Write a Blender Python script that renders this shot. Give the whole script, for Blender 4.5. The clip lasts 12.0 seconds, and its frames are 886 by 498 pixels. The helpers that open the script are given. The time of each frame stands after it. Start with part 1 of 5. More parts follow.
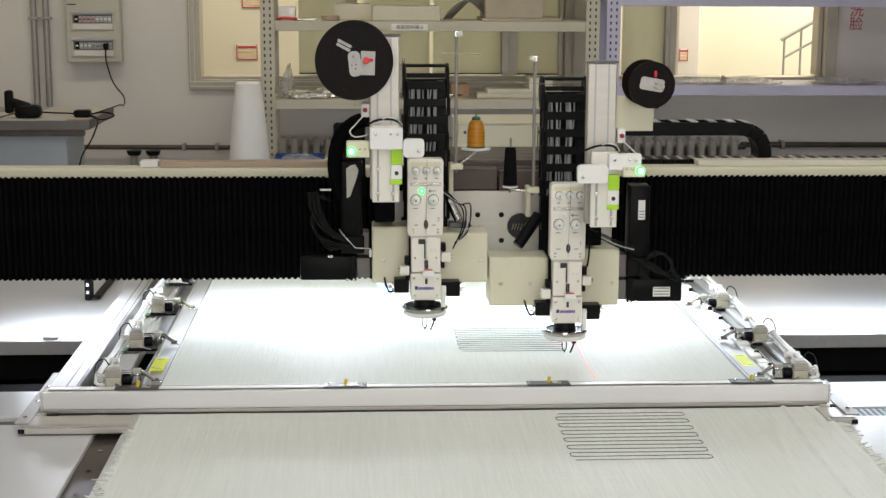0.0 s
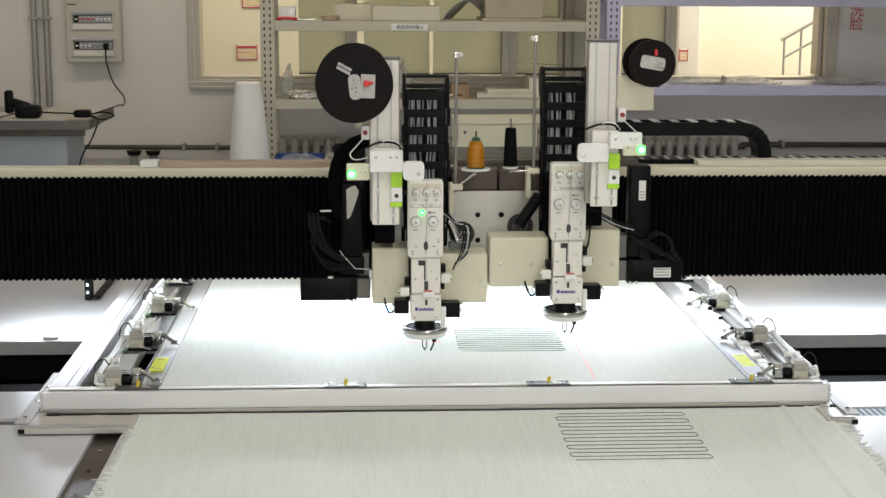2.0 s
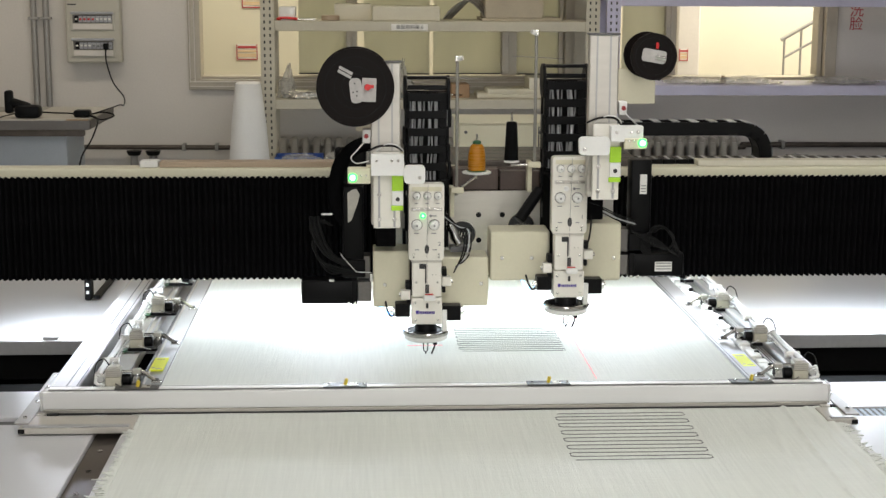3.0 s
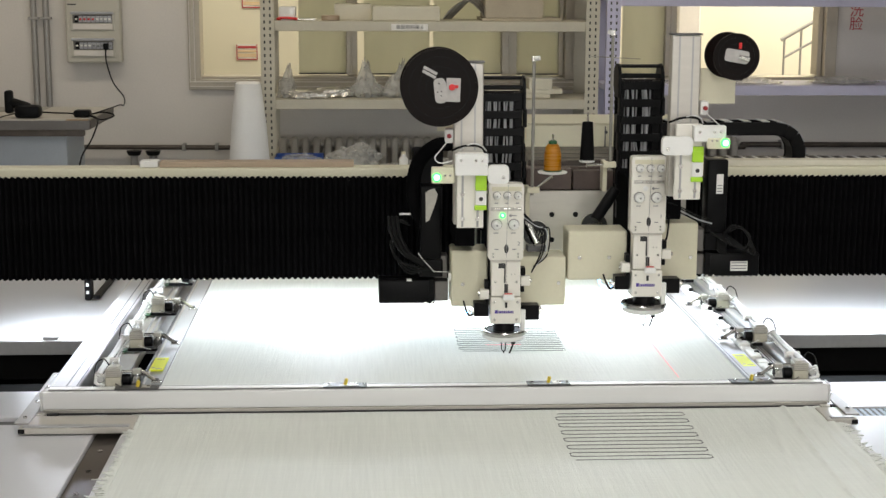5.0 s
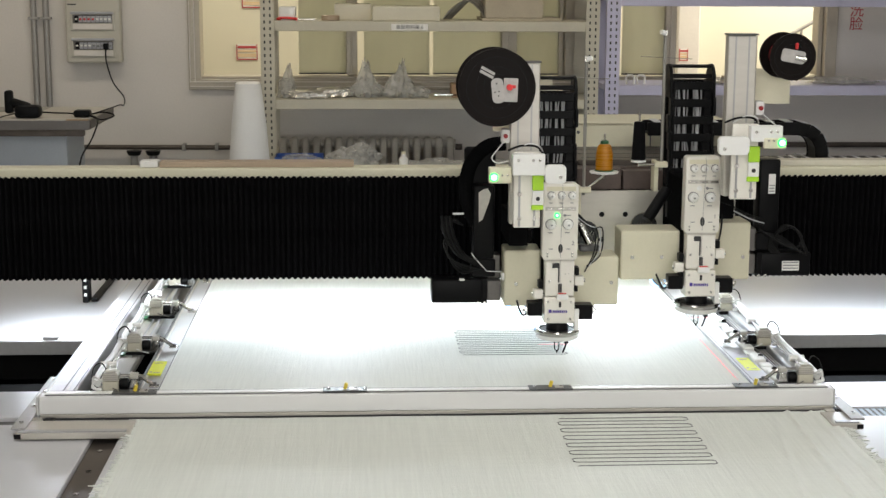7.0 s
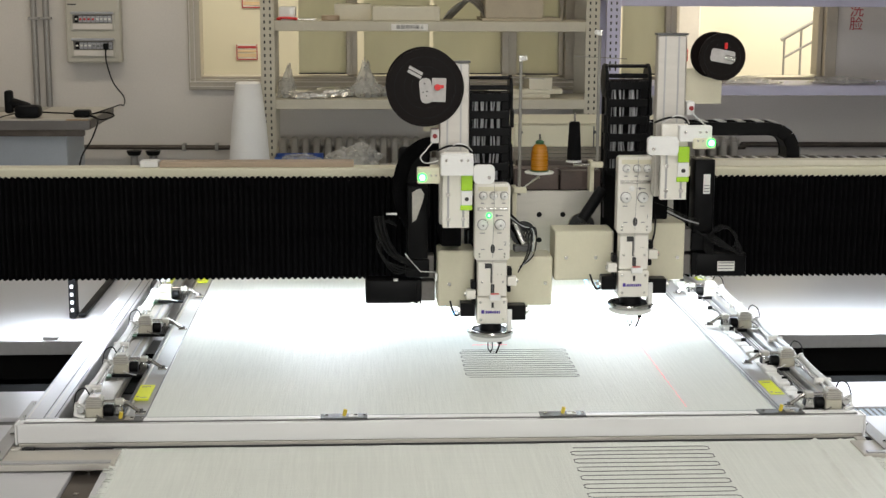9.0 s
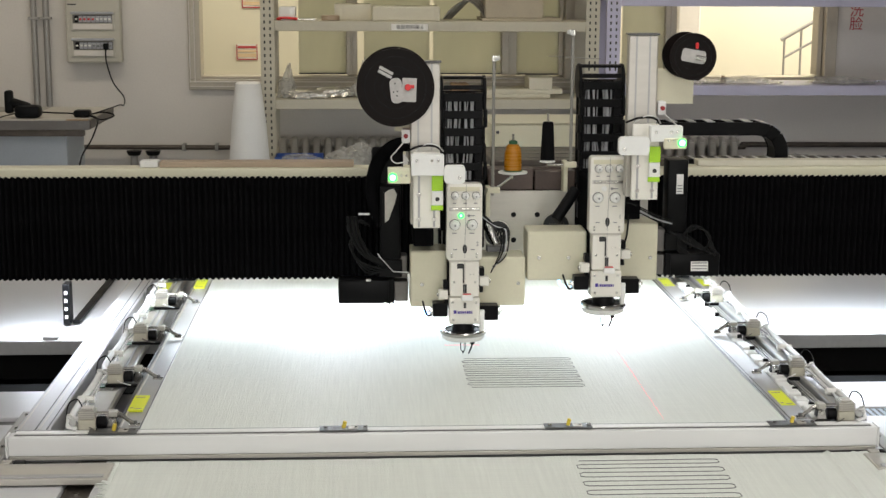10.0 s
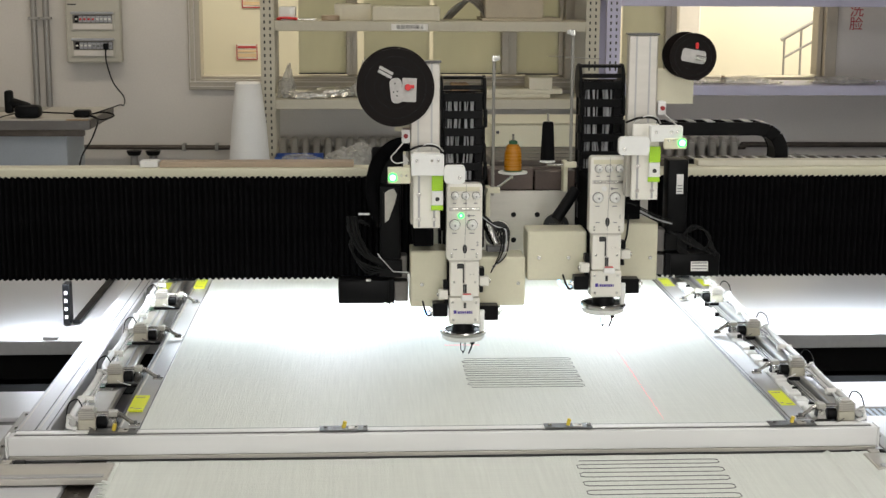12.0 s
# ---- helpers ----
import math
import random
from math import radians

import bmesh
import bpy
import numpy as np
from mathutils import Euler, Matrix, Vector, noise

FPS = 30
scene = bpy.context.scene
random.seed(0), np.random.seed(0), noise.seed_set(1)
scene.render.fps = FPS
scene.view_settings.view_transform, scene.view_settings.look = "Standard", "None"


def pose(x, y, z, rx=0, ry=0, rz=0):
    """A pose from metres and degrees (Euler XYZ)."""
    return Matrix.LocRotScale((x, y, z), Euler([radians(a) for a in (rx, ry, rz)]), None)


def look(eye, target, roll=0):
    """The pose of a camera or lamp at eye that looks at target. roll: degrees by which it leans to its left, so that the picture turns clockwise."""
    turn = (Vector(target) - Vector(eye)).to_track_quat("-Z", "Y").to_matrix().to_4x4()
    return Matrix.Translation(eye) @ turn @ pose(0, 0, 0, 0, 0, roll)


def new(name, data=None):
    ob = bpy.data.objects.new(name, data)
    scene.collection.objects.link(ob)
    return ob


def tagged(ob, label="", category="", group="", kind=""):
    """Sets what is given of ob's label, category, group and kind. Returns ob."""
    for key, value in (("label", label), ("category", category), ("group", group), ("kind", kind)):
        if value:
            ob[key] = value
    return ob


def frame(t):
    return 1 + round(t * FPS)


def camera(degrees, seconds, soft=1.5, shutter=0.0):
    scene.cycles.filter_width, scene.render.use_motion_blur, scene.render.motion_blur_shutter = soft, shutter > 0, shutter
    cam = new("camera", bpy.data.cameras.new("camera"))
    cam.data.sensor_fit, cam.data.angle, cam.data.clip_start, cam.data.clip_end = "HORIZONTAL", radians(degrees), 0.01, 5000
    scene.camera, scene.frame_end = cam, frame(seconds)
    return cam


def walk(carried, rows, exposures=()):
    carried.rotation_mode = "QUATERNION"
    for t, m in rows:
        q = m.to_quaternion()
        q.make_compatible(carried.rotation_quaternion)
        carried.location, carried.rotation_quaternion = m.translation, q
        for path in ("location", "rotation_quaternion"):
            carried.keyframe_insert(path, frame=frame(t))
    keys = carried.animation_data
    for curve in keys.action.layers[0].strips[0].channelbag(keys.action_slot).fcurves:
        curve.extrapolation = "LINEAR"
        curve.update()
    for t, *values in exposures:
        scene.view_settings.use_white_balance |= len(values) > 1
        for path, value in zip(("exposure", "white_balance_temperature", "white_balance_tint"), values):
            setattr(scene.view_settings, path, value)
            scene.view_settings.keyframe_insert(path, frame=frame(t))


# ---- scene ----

# camera: stands still on a stand, looking slightly down across the machine
cam = camera(33.51, 12.0, soft=1.45)
EYE = (0.0, 0.0, 1.938)
AIM = (EYE[0] + math.sin(radians(3.179)) * math.cos(radians(10.513)),
       EYE[1] + math.cos(radians(3.179)) * math.cos(radians(10.513)),
       EYE[2] - math.sin(radians(10.513)))
walk(cam, [(0, look(EYE, AIM, 0.276)), (12, look(EYE, AIM, 0.276))], exposures=[(0, 0.0), (12, 0.0)])

# ---- world and lamps ----
world = bpy.data.worlds.new("world")
scene.world = world
world.use_nodes = True
world.node_tree.nodes["Background"].inputs["Color"].default_value = (0.75, 0.85, 1.0, 1)
world.node_tree.nodes["Background"].inputs["Strength"].default_value = 0.3


def area_lamp(name, m, sx, sy, power, colour):
    data = bpy.data.lights.new(name, "AREA")
    data.shape, data.size, data.size_y, data.energy, data.color = "RECTANGLE", sx, sy, power, colour
    ob = new(name, data)
    ob.matrix_world = m
    return ob


# unseen ceiling lamps assumed over the hall, the strip lamp under the bridge, daylight in the corridor
for lx, power in ((-2.2, 30), (0.6, 41), (3.4, 58)):
    area_lamp("assumed_ceiling_lamp", pose(lx, 1.6, 3.30), 0.3, 4.6, power, (1.0, 0.98, 0.95))
# unseen warm lamp added to lighten the back wall
area_lamp("assumed_ceiling_lamp", pose(-1.1, 7.2, 3.30), 6.0, 0.3, 32, (1.0, 0.88, 0.70))
# added fill from behind the camera that brightens the upright front faces
area_lamp("front_fill_lamp", pose(0.4, -2.97, 1.95, 90, 0, 0), 5.0, 1.6, 88, (1.0, 0.97, 0.92))
area_lamp("bridge_strip_lamp", pose(0.70, 4.80, 0.982, -58, 0, 0), 2.7, 0.05, 8.5, (0.80, 0.90, 1.0))
area_lamp("bridge_strip_lamp", pose(0.65, 4.95, 0.985, 45, 0, 0), 3.6, 0.05, 29, (0.82, 0.90, 1.0))
FLOODS = (-0.98, -0.11, 0.86, 1.68)
for lx in FLOODS:
    area_lamp("bridge_flood_lamp", pose(lx, 4.885, 0.986, -18, 0, 0), 0.30, 0.05, 4.2, (0.82, 0.89, 1.0))
area_lamp("corridor_daylight", pose(3.4, 9.7, 2.9, 0, 25, 0), 1.6, 1.2, 80, (1.0, 0.93, 0.80))
# unseen fill added so the corridor wall behind the left window is brighter
area_lamp("corridor_fill", pose(-0.2, 9.8, 3.05), 3.0, 0.4, 29, (1.0, 0.92, 0.76))

# ---- materials ----


def material(name, colour, rough=0.5, metal=0.0, vary=0.08, scale=6.0, grain=120.0, bump=0.05, spec=0.5, alpha=1.0,
             transmission=0.0, stretch=(1, 1, 1), random_obj=0.0, rvar=0.1):
    m = bpy.data.materials.new(name)
    m.use_nodes = True
    nt = m.node_tree
    bsdf = nt.nodes["Principled BSDF"]
    bsdf.inputs["Roughness"].default_value = rough
    bsdf.inputs["Metallic"].default_value = metal
    bsdf.inputs["Specular IOR Level"].default_value = spec
    bsdf.inputs["Alpha"].default_value = alpha
    bsdf.inputs["Transmission Weight"].default_value = transmission
    co = nt.nodes.new("ShaderNodeTexCoord")
    mp = nt.nodes.new("ShaderNodeMapping")
    mp.inputs["Scale"].default_value = stretch
    nt.links.new(co.outputs["Object"], mp.inputs["Vector"])
    big = nt.nodes.new("ShaderNodeTexNoise")
    big.inputs["Scale"].default_value, big.inputs["Detail"].default_value = scale, 5
    fine = nt.nodes.new("ShaderNodeTexNoise")
    fine.inputs["Scale"].default_value, fine.inputs["Detail"].default_value = grain, 3
    for n in (big, fine):
        nt.links.new(mp.outputs["Vector"], n.inputs["Vector"])
    mixv = nt.nodes.new("ShaderNodeMix")
    mixv.inputs["Factor"].default_value = 0.35
    nt.links.new(big.outputs["Fac"], mixv.inputs["A"])
    nt.links.new(fine.outputs["Fac"], mixv.inputs["B"])
    ramp = nt.nodes.new("ShaderNodeValToRGB")
    ramp.color_ramp.elements[0].position, ramp.color_ramp.elements[1].position = 0.3, 0.7
    ramp.color_ramp.elements[0].color = (*[c * (1 - vary) for c in colour], 1)
    ramp.color_ramp.elements[1].color = (*[min(1, c * (1 + vary)) for c in colour], 1)
    nt.links.new(mixv.outputs["Result"], ramp.inputs["Fac"])
    if random_obj:
        info = nt.nodes.new("ShaderNodeObjectInfo")
        hsv = nt.nodes.new("ShaderNodeHueSaturation")
        mr = nt.nodes.new("ShaderNodeMapRange")
        mr.inputs["To Min"].default_value, mr.inputs["To Max"].default_value = 1 - random_obj, 1 + random_obj
        nt.links.new(info.outputs["Random"], mr.inputs["Value"])
        nt.links.new(mr.outputs["Result"], hsv.inputs["Value"])
        nt.links.new(ramp.outputs["Color"], hsv.inputs["Color"])
        nt.links.new(hsv.outputs["Color"], bsdf.inputs["Base Color"])
    else:
        nt.links.new(ramp.outputs["Color"], bsdf.inputs["Base Color"])
    rr = nt.nodes.new("ShaderNodeMapRange")
    rr.inputs["To Min"].default_value, rr.inputs["To Max"].default_value = max(0.02, rough - rvar), min(1, rough + rvar)
    nt.links.new(big.outputs["Fac"], rr.inputs["Value"])
    nt.links.new(rr.outputs["Result"], bsdf.inputs["Roughness"])
    if bump:
        b = nt.nodes.new("ShaderNodeBump")
        b.inputs["Strength"].default_value, b.inputs["Distance"].default_value = bump, 0.002
        nt.links.new(fine.outputs["Fac"], b.inputs["Height"])
        nt.links.new(b.outputs["Normal"], bsdf.inputs["Normal"])
    return m


def glow(name, colour, strength):
    m = bpy.data.materials.new(name)
    m.use_nodes = True
    b = m.node_tree.nodes["Principled BSDF"]
    b.inputs["Base Color"].default_value = (*colour, 1)
    b.inputs["Emission Color"].default_value = (*colour, 1)
    b.inputs["Emission Strength"].default_value = strength
    return m


def frosted(name, colour):
    m = bpy.data.materials.new(name)
    m.use_nodes = True
    nt = m.node_tree
    out = nt.nodes["Material Output"]
    d, t, mix = (nt.nodes.new("ShaderNodeBsdf" + k) for k in ("Diffuse", "Translucent", "Diffuse"))
    nt.nodes.remove(mix)
    mix = nt.nodes.new("ShaderNodeMixShader")
    n = nt.nodes.new("ShaderNodeTexNoise")
    n.inputs["Scale"].default_value = 2.5
    r = nt.nodes.new("ShaderNodeValToRGB")
    r.color_ramp.elements[0].color = (*[c * 0.9 for c in colour], 1)
    r.color_ramp.elements[1].color = (*[min(1, c * 1.05) for c in colour], 1)
    nt.links.new(n.outputs["Fac"], r.inputs["Fac"])
    for s in (d, t):
        nt.links.new(r.outputs["Color"], s.inputs["Color"])
    mix.inputs["Fac"].default_value = 0.62
    nt.links.new(d.outputs[0], mix.inputs[1])
    nt.links.new(t.outputs[0], mix.inputs[2])
    nt.links.new(mix.outputs[0], out.inputs["Surface"])
    return m


def woven(name, colour):
    """Woven cloth: streaks of warp and weft, disturbed patches, faint stains and a fine weave relief."""
    m = bpy.data.materials.new(name)
    m.use_nodes = True
    nt = m.node_tree
    bsdf = nt.nodes["Principled BSDF"]
    bsdf.inputs["Roughness"].default_value, bsdf.inputs["Specular IOR Level"].default_value = 0.6, 0.35
    co = nt.nodes.new("ShaderNodeTexCoord")

    def streaks(stretch, scale, detail=4):
        mp, n = nt.nodes.new("ShaderNodeMapping"), nt.nodes.new("ShaderNodeTexNoise")
        mp.inputs["Scale"].default_value = stretch
        n.inputs["Scale"].default_value, n.inputs["Detail"].default_value = scale, detail
        nt.links.new(co.outputs["Object"], mp.inputs["Vector"])
        nt.links.new(mp.outputs["Vector"], n.inputs["Vector"])
        return n.outputs["Fac"]

    def calc(kind, a, c):
        n = nt.nodes.new("ShaderNodeMath")
        n.operation = kind
        for k, v in enumerate((a, c)):
            if isinstance(v, float):
                n.inputs[k].default_value = v
            else:
                nt.links.new(v, n.inputs[k])
        return n.outputs[0]

    warp, weft = streaks((26, 0.9, 1), 6.0), streaks((0.9, 26, 1), 6.0)
    patch, stain = streaks((1, 1, 1), 3.0, 2), streaks((1, 1, 1), 1.1, 5)
    line = calc("ADD", calc("MULTIPLY", warp, 0.6), calc("MULTIPLY", calc("MULTIPLY", weft, patch), 0.5))
    tone = calc("ADD", calc("MULTIPLY", line, 0.75), calc("MULTIPLY", stain, 0.35))
    ramp = nt.nodes.new("ShaderNodeValToRGB")
    ramp.color_ramp.elements[0].position, ramp.color_ramp.elements[1].position = 0.38, 0.78
    ramp.color_ramp.elements[0].color = (*[c * 0.90 for c in colour], 1)
    ramp.color_ramp.elements[1].color = (*[min(1, c * 1.065) for c in colour], 1)
    nt.links.new(tone, ramp.inputs["Fac"])
    nt.links.new(ramp.outputs["Color"], bsdf.inputs["Base Color"])
    fw, ff = streaks((1, 0.1, 1), 420.0, 1), streaks((0.1, 1, 1), 420.0, 1)
    b = nt.nodes.new("ShaderNodeBump")
    b.inputs["Strength"].default_value, b.inputs["Distance"].default_value = 0.35, 0.002
    nt.links.new(calc("ADD", calc("ADD", fw, ff), calc("MULTIPLY", line, 2.0)), b.inputs["Height"])
    nt.links.new(b.outputs["Normal"], bsdf.inputs["Normal"])
    return m


CREAM = material("cream_paint", (0.70, 0.665, 0.50), 0.42, vary=0.04, bump=0.03)
HEADW = material("off_white_enamel", (0.78, 0.755, 0.68), 0.33, vary=0.03, bump=0.02)
WHITEP = material("white_plastic", (0.80, 0.80, 0.77), 0.4, vary=0.03, bump=0.02)
ALU = material("brushed_aluminium", (0.55, 0.525, 0.475), 0.42, metal=0.6, vary=0.06, scale=10, stretch=(1, 1, 6), bump=0.03)
ALUY = material("extruded_aluminium", (0.46, 0.46, 0.46), 0.42, metal=0.5, vary=0.07, scale=8, stretch=(8, 0.6, 8), bump=0.03)
BEAMW = material("white_coated_beam", (0.74, 0.74, 0.73), 0.4, vary=0.03, stretch=(0.4, 6, 6), bump=0.02)
STEEL = material("polished_steel", (0.62, 0.61, 0.58), 0.22, metal=1.0, vary=0.08, scale=20)
DSTEEL = material("dark_steel", (0.12, 0.12, 0.12), 0.4, metal=0.7, vary=0.15)
BLACKP = material("black_plastic", (0.005, 0.005, 0.0055), 0.45, vary=0.25, scale=15, spec=0.13)
BLACKM = material("black_motor_paint", (0.0052, 0.0052, 0.0056), 0.34, vary=0.2, scale=12, spec=0.10)
REELM = material("brown_black_reel_plastic", (0.0065, 0.0042, 0.0036), 0.42, vary=0.3, scale=9, spec=0.10)
BELLM = material("bellows_and_gap_black", (0.0046, 0.0046, 0.0050), 0.9, vary=0.3, scale=20, bump=0.15, spec=0.02)
CABLEG = material("grey_cable", (0.42, 0.43, 0.44), 0.45, vary=0.1, random_obj=0.35)
CABLEK = material("black_cable", (0.005, 0.005, 0.005), 0.55, spec=0.2)
CABLEW = material("white_cable", (0.72, 0.72, 0.70), 0.4)
LIME = material("lime_sticker", (0.42, 0.72, 0.03), 0.5, vary=0.06)
YELLOW = material("yellow_sticker", (0.74, 0.80, 0.02), 0.5, vary=0.05)
BRASS = material("yellow_clip_plastic", (0.72, 0.55, 0.06), 0.4)
PURPLE = material("purple_print", (0.06, 0.03, 0.28), 0.5)
GREYINK = material("grey_print", (0.25, 0.25, 0.25), 0.5)
INK = material("black_ink", (0.03, 0.03, 0.03), 0.6)
REDP = material("red_plastic", (0.62, 0.02, 0.02), 0.35)
REDD = material("dark_red_button", (0.28, 0.008, 0.010), 0.35)
REDINK = material("red_paint_letters", (0.50, 0.06, 0.07), 0.6)
PAPER = material("white_paper", (0.80, 0.79, 0.75), 0.7, vary=0.04)
TAPE = material("torn_masking_tape", (0.55, 0.53, 0.47), 0.7, vary=0.12, scale=40)
CLOTHM = woven("white_woven_glass_fabric", (0.735, 0.755, 0.70))
THREADK = material("grey_fibre_roving", (0.16, 0.16, 0.16), 0.6)
TABLEM = material("white_laminate", (0.55, 0.55, 0.56), 0.35, vary=0.015, scale=1.2, rvar=0.02)
TABLEE = material("grey_table_edge", (0.38, 0.38, 0.37), 0.4, metal=0.4)
# near-black, dull colour carries the shade of the gap between the tables
GAPDARK = material("gap_shade_black", (0.005, 0.005, 0.005), 0.7, vary=0.3, spec=0.08)
BROWN = material("oily_brown_rail", (0.085, 0.070, 0.058), 0.4, metal=0.4, vary=0.25, scale=14)
WALLM = material("white_wall_plaster", (0.70, 0.665, 0.62), 0.85, vary=0.06, scale=1.3, grain=90, bump=0.12)
CORR = material("cream_corridor_plaster", (0.78, 0.74, 0.60), 0.85, vary=0.03, scale=1.5)
CEILM = material("white_ceiling_paint", (0.75, 0.74, 0.72), 0.9, vary=0.03, scale=2)
FLOORM = material("grey_floor_paint", (0.30, 0.31, 0.30), 0.5, vary=0.1, scale=1.5)
WINM = material("aged_aluminium_window", (0.50, 0.455, 0.375), 0.5, metal=0.35, vary=0.08, scale=5)
FROST = frosted("frosted_glass", (0.74, 0.735, 0.63))
RACKB = material("beige_rack_paint", (0.50, 0.47, 0.375), 0.5, vary=0.06, scale=6)
RACKP = material("lilac_rack_paint", (0.52, 0.51, 0.66), 0.5, vary=0.06, scale=6)
PIPE = material("galvanised_conduit", (0.36, 0.35, 0.33), 0.5, metal=0.5, vary=0.1)
BOXM = material("beige_switchboard_plastic", (0.52, 0.50, 0.43), 0.5, vary=0.04)
CARD = material("brown_cardboard", (0.34, 0.22, 0.13), 0.8, vary=0.1, scale=15)
CARDL = material("pale_cardboard", (0.62, 0.59, 0.48), 0.8, vary=0.06, scale=8)
CARDM = material("brown_grey_cardboard", (0.42, 0.37, 0.28), 0.8, vary=0.1, scale=10)
STRIPB = material("grey_blue_scale_strip", (0.17, 0.21, 0.26), 0.45, vary=0.08)
WOOD = material("raw_wood_board", (0.40, 0.31, 0.22), 0.65, vary=0.15, scale=6, stretch=(0.5, 10, 10))
BENCHM = material("worn_grey_bench_top", (0.42, 0.40, 0.36), 0.55, vary=0.12, scale=9)
BENCHB = material("pale_blue_cabinet_paint", (0.36, 0.39, 0.42), 0.5, vary=0.07)
ROLLM = material("white_foam_roll", (0.76, 0.76, 0.74), 0.7, vary=0.04, scale=6)
BLUEP = material("blue_plastic_tray", (0.03, 0.09, 0.36), 0.4)
RADM = material("dull_silver_radiator_paint", (0.40, 0.375, 0.33), 0.55, metal=0.2, vary=0.15, scale=12)
GOLD = material("golden_yellow_thread", (0.44, 0.175, 0.004), 0.28, vary=0.15, scale=8, stretch=(1, 1, 60), grain=60, bump=0.3)
GREENP = material("dark_green_spool_plastic", (0.02, 0.10, 0.04), 0.4)
BLKTH = material("black_thread", (0.004, 0.004, 0.0045), 0.8, vary=0.2, spec=0.1, stretch=(1, 1, 60), grain=60, bump=0.3)
BAG = material("clear_plastic_bag", (0.55, 0.55, 0.52), 0.12, vary=0.25, scale=25, alpha=0.42, bump=0.6, spec=0.8)
BAGS = material("silver_antistatic_bag", (0.72, 0.71, 0.68), 0.2, metal=0.8, vary=0.25, scale=25, bump=0.4)
CLEARP = material("clear_acrylic_tube", (0.85, 0.86, 0.84), 0.2, alpha=0.55, vary=0.05)
GREENLED = glow("green_lamp", (0.34, 1.0, 0.42), 3.2)
# emission for the rings that imitate the halo round the green lamps
GREENHALO = glow("green_lamp_halo", (0.01, 1.0, 0.08), 4.0)
BLUELED = glow("blue_lamp", (0.25, 0.55, 1.0), 4.0)
VALVE = material("grey_beige_valve_casting", (0.42, 0.41, 0.36), 0.45, metal=0.3, vary=0.1, scale=30)
VALVEB = material("dull_beige_casting", (0.50, 0.475, 0.38), 0.45, vary=0.1, scale=25)
NOTICEO = material("orange_notice_print", (0.78, 0.60, 0.38), 0.6)
MCB = material("grey_breaker_plastic", (0.42, 0.43, 0.46), 0.45)
RIM = material("dark_chrome_rim", (0.46, 0.45, 0.43), 0.2, metal=1.0, vary=0.1, scale=30)
BLOCKB = material("stained_dark_block", (0.095, 0.066, 0.055), 0.5, vary=0.2, scale=20)
STRIPM = material("grey_foil_strip", (0.20, 0.19, 0.17), 0.4, metal=0.4, vary=0.2, random_obj=0.5)
HUBP = material("grey_printed_hub_card", (0.46, 0.44, 0.42), 0.6, vary=0.15, scale=40)
DULLW = material("dull_wire", (0.30, 0.29, 0.26), 0.5, metal=0.5)
FLANGE = material("dark_flange_casting", (0.16, 0.15, 0.14), 0.45, metal=0.4, vary=0.15)
LASER = glow("red_laser_spot", (1.0, 0.22, 0.28), 0.75)

# ---- building helpers ----


def part(name, bm, mat, parent=None, label="", smooth=False):
    me = bpy.data.meshes.new(name)
    bm.normal_update()
    bm.to_mesh(me)
    bm.free()
    me.materials.append(mat)
    if smooth:
        me.shade_smooth()
        me.set_sharp_from_angle(angle=radians(40))
    ob = new(name, me)
    if parent:
        ob.parent = parent
    if label:
        ob["label"] = label
    return ob


def empty(name, label, category, x=0, y=0, z=0, group=""):
    ob = new(name)
    ob.location = (x, y, z)
    return tagged(ob, label, category, group)


def box(x0, x1, y0, y1, z0, z1, bevel=0.0, seg=2, bm=None):
    """A box between two corners, its edges rounded by bevel."""
    b = bmesh.new()
    bmesh.ops.create_cube(b, size=1)
    bmesh.ops.transform(b, matrix=Matrix.Translation(((x0 + x1) / 2, (y0 + y1) / 2, (z0 + z1) / 2))
                        @ Matrix.Diagonal((x1 - x0, y1 - y0, z1 - z0, 1)), verts=b.verts)
    if bevel:
        bmesh.ops.bevel(b, geom=b.edges[:], offset=bevel, segments=seg, profile=0.5, affect="EDGES")
    return join(bm, b)


def join(bm, b):
    if bm is None:
        return b
    me = bpy.data.meshes.new("tmp")
    b.to_mesh(me)
    b.free()
    bm.from_mesh(me)
    bpy.data.meshes.remove(me)
    return bm


def rod(a, b, r, seg=16, r2=None, bm=None, bevel=0.0):
    """A round bar from a to b."""
    a, b = Vector(a), Vector(b)
    t = bmesh.new()
    bmesh.ops.create_cone(t, cap_ends=True, segments=seg, radius1=r, radius2=r if r2 is None else r2, depth=(b - a).length)
    if bevel:
        rim = [e for e in t.edges if any(len(f.verts) > 4 for f in e.link_faces)]
        bmesh.ops.bevel(t, geom=rim, offset=bevel, segments=2, profile=0.5, affect="EDGES")
    m = Matrix.Translation((a + b) / 2) @ (b - a).to_track_quat("Z", "Y").to_matrix().to_4x4()
    bmesh.ops.transform(t, matrix=m, verts=t.verts)
    return join(bm, t)


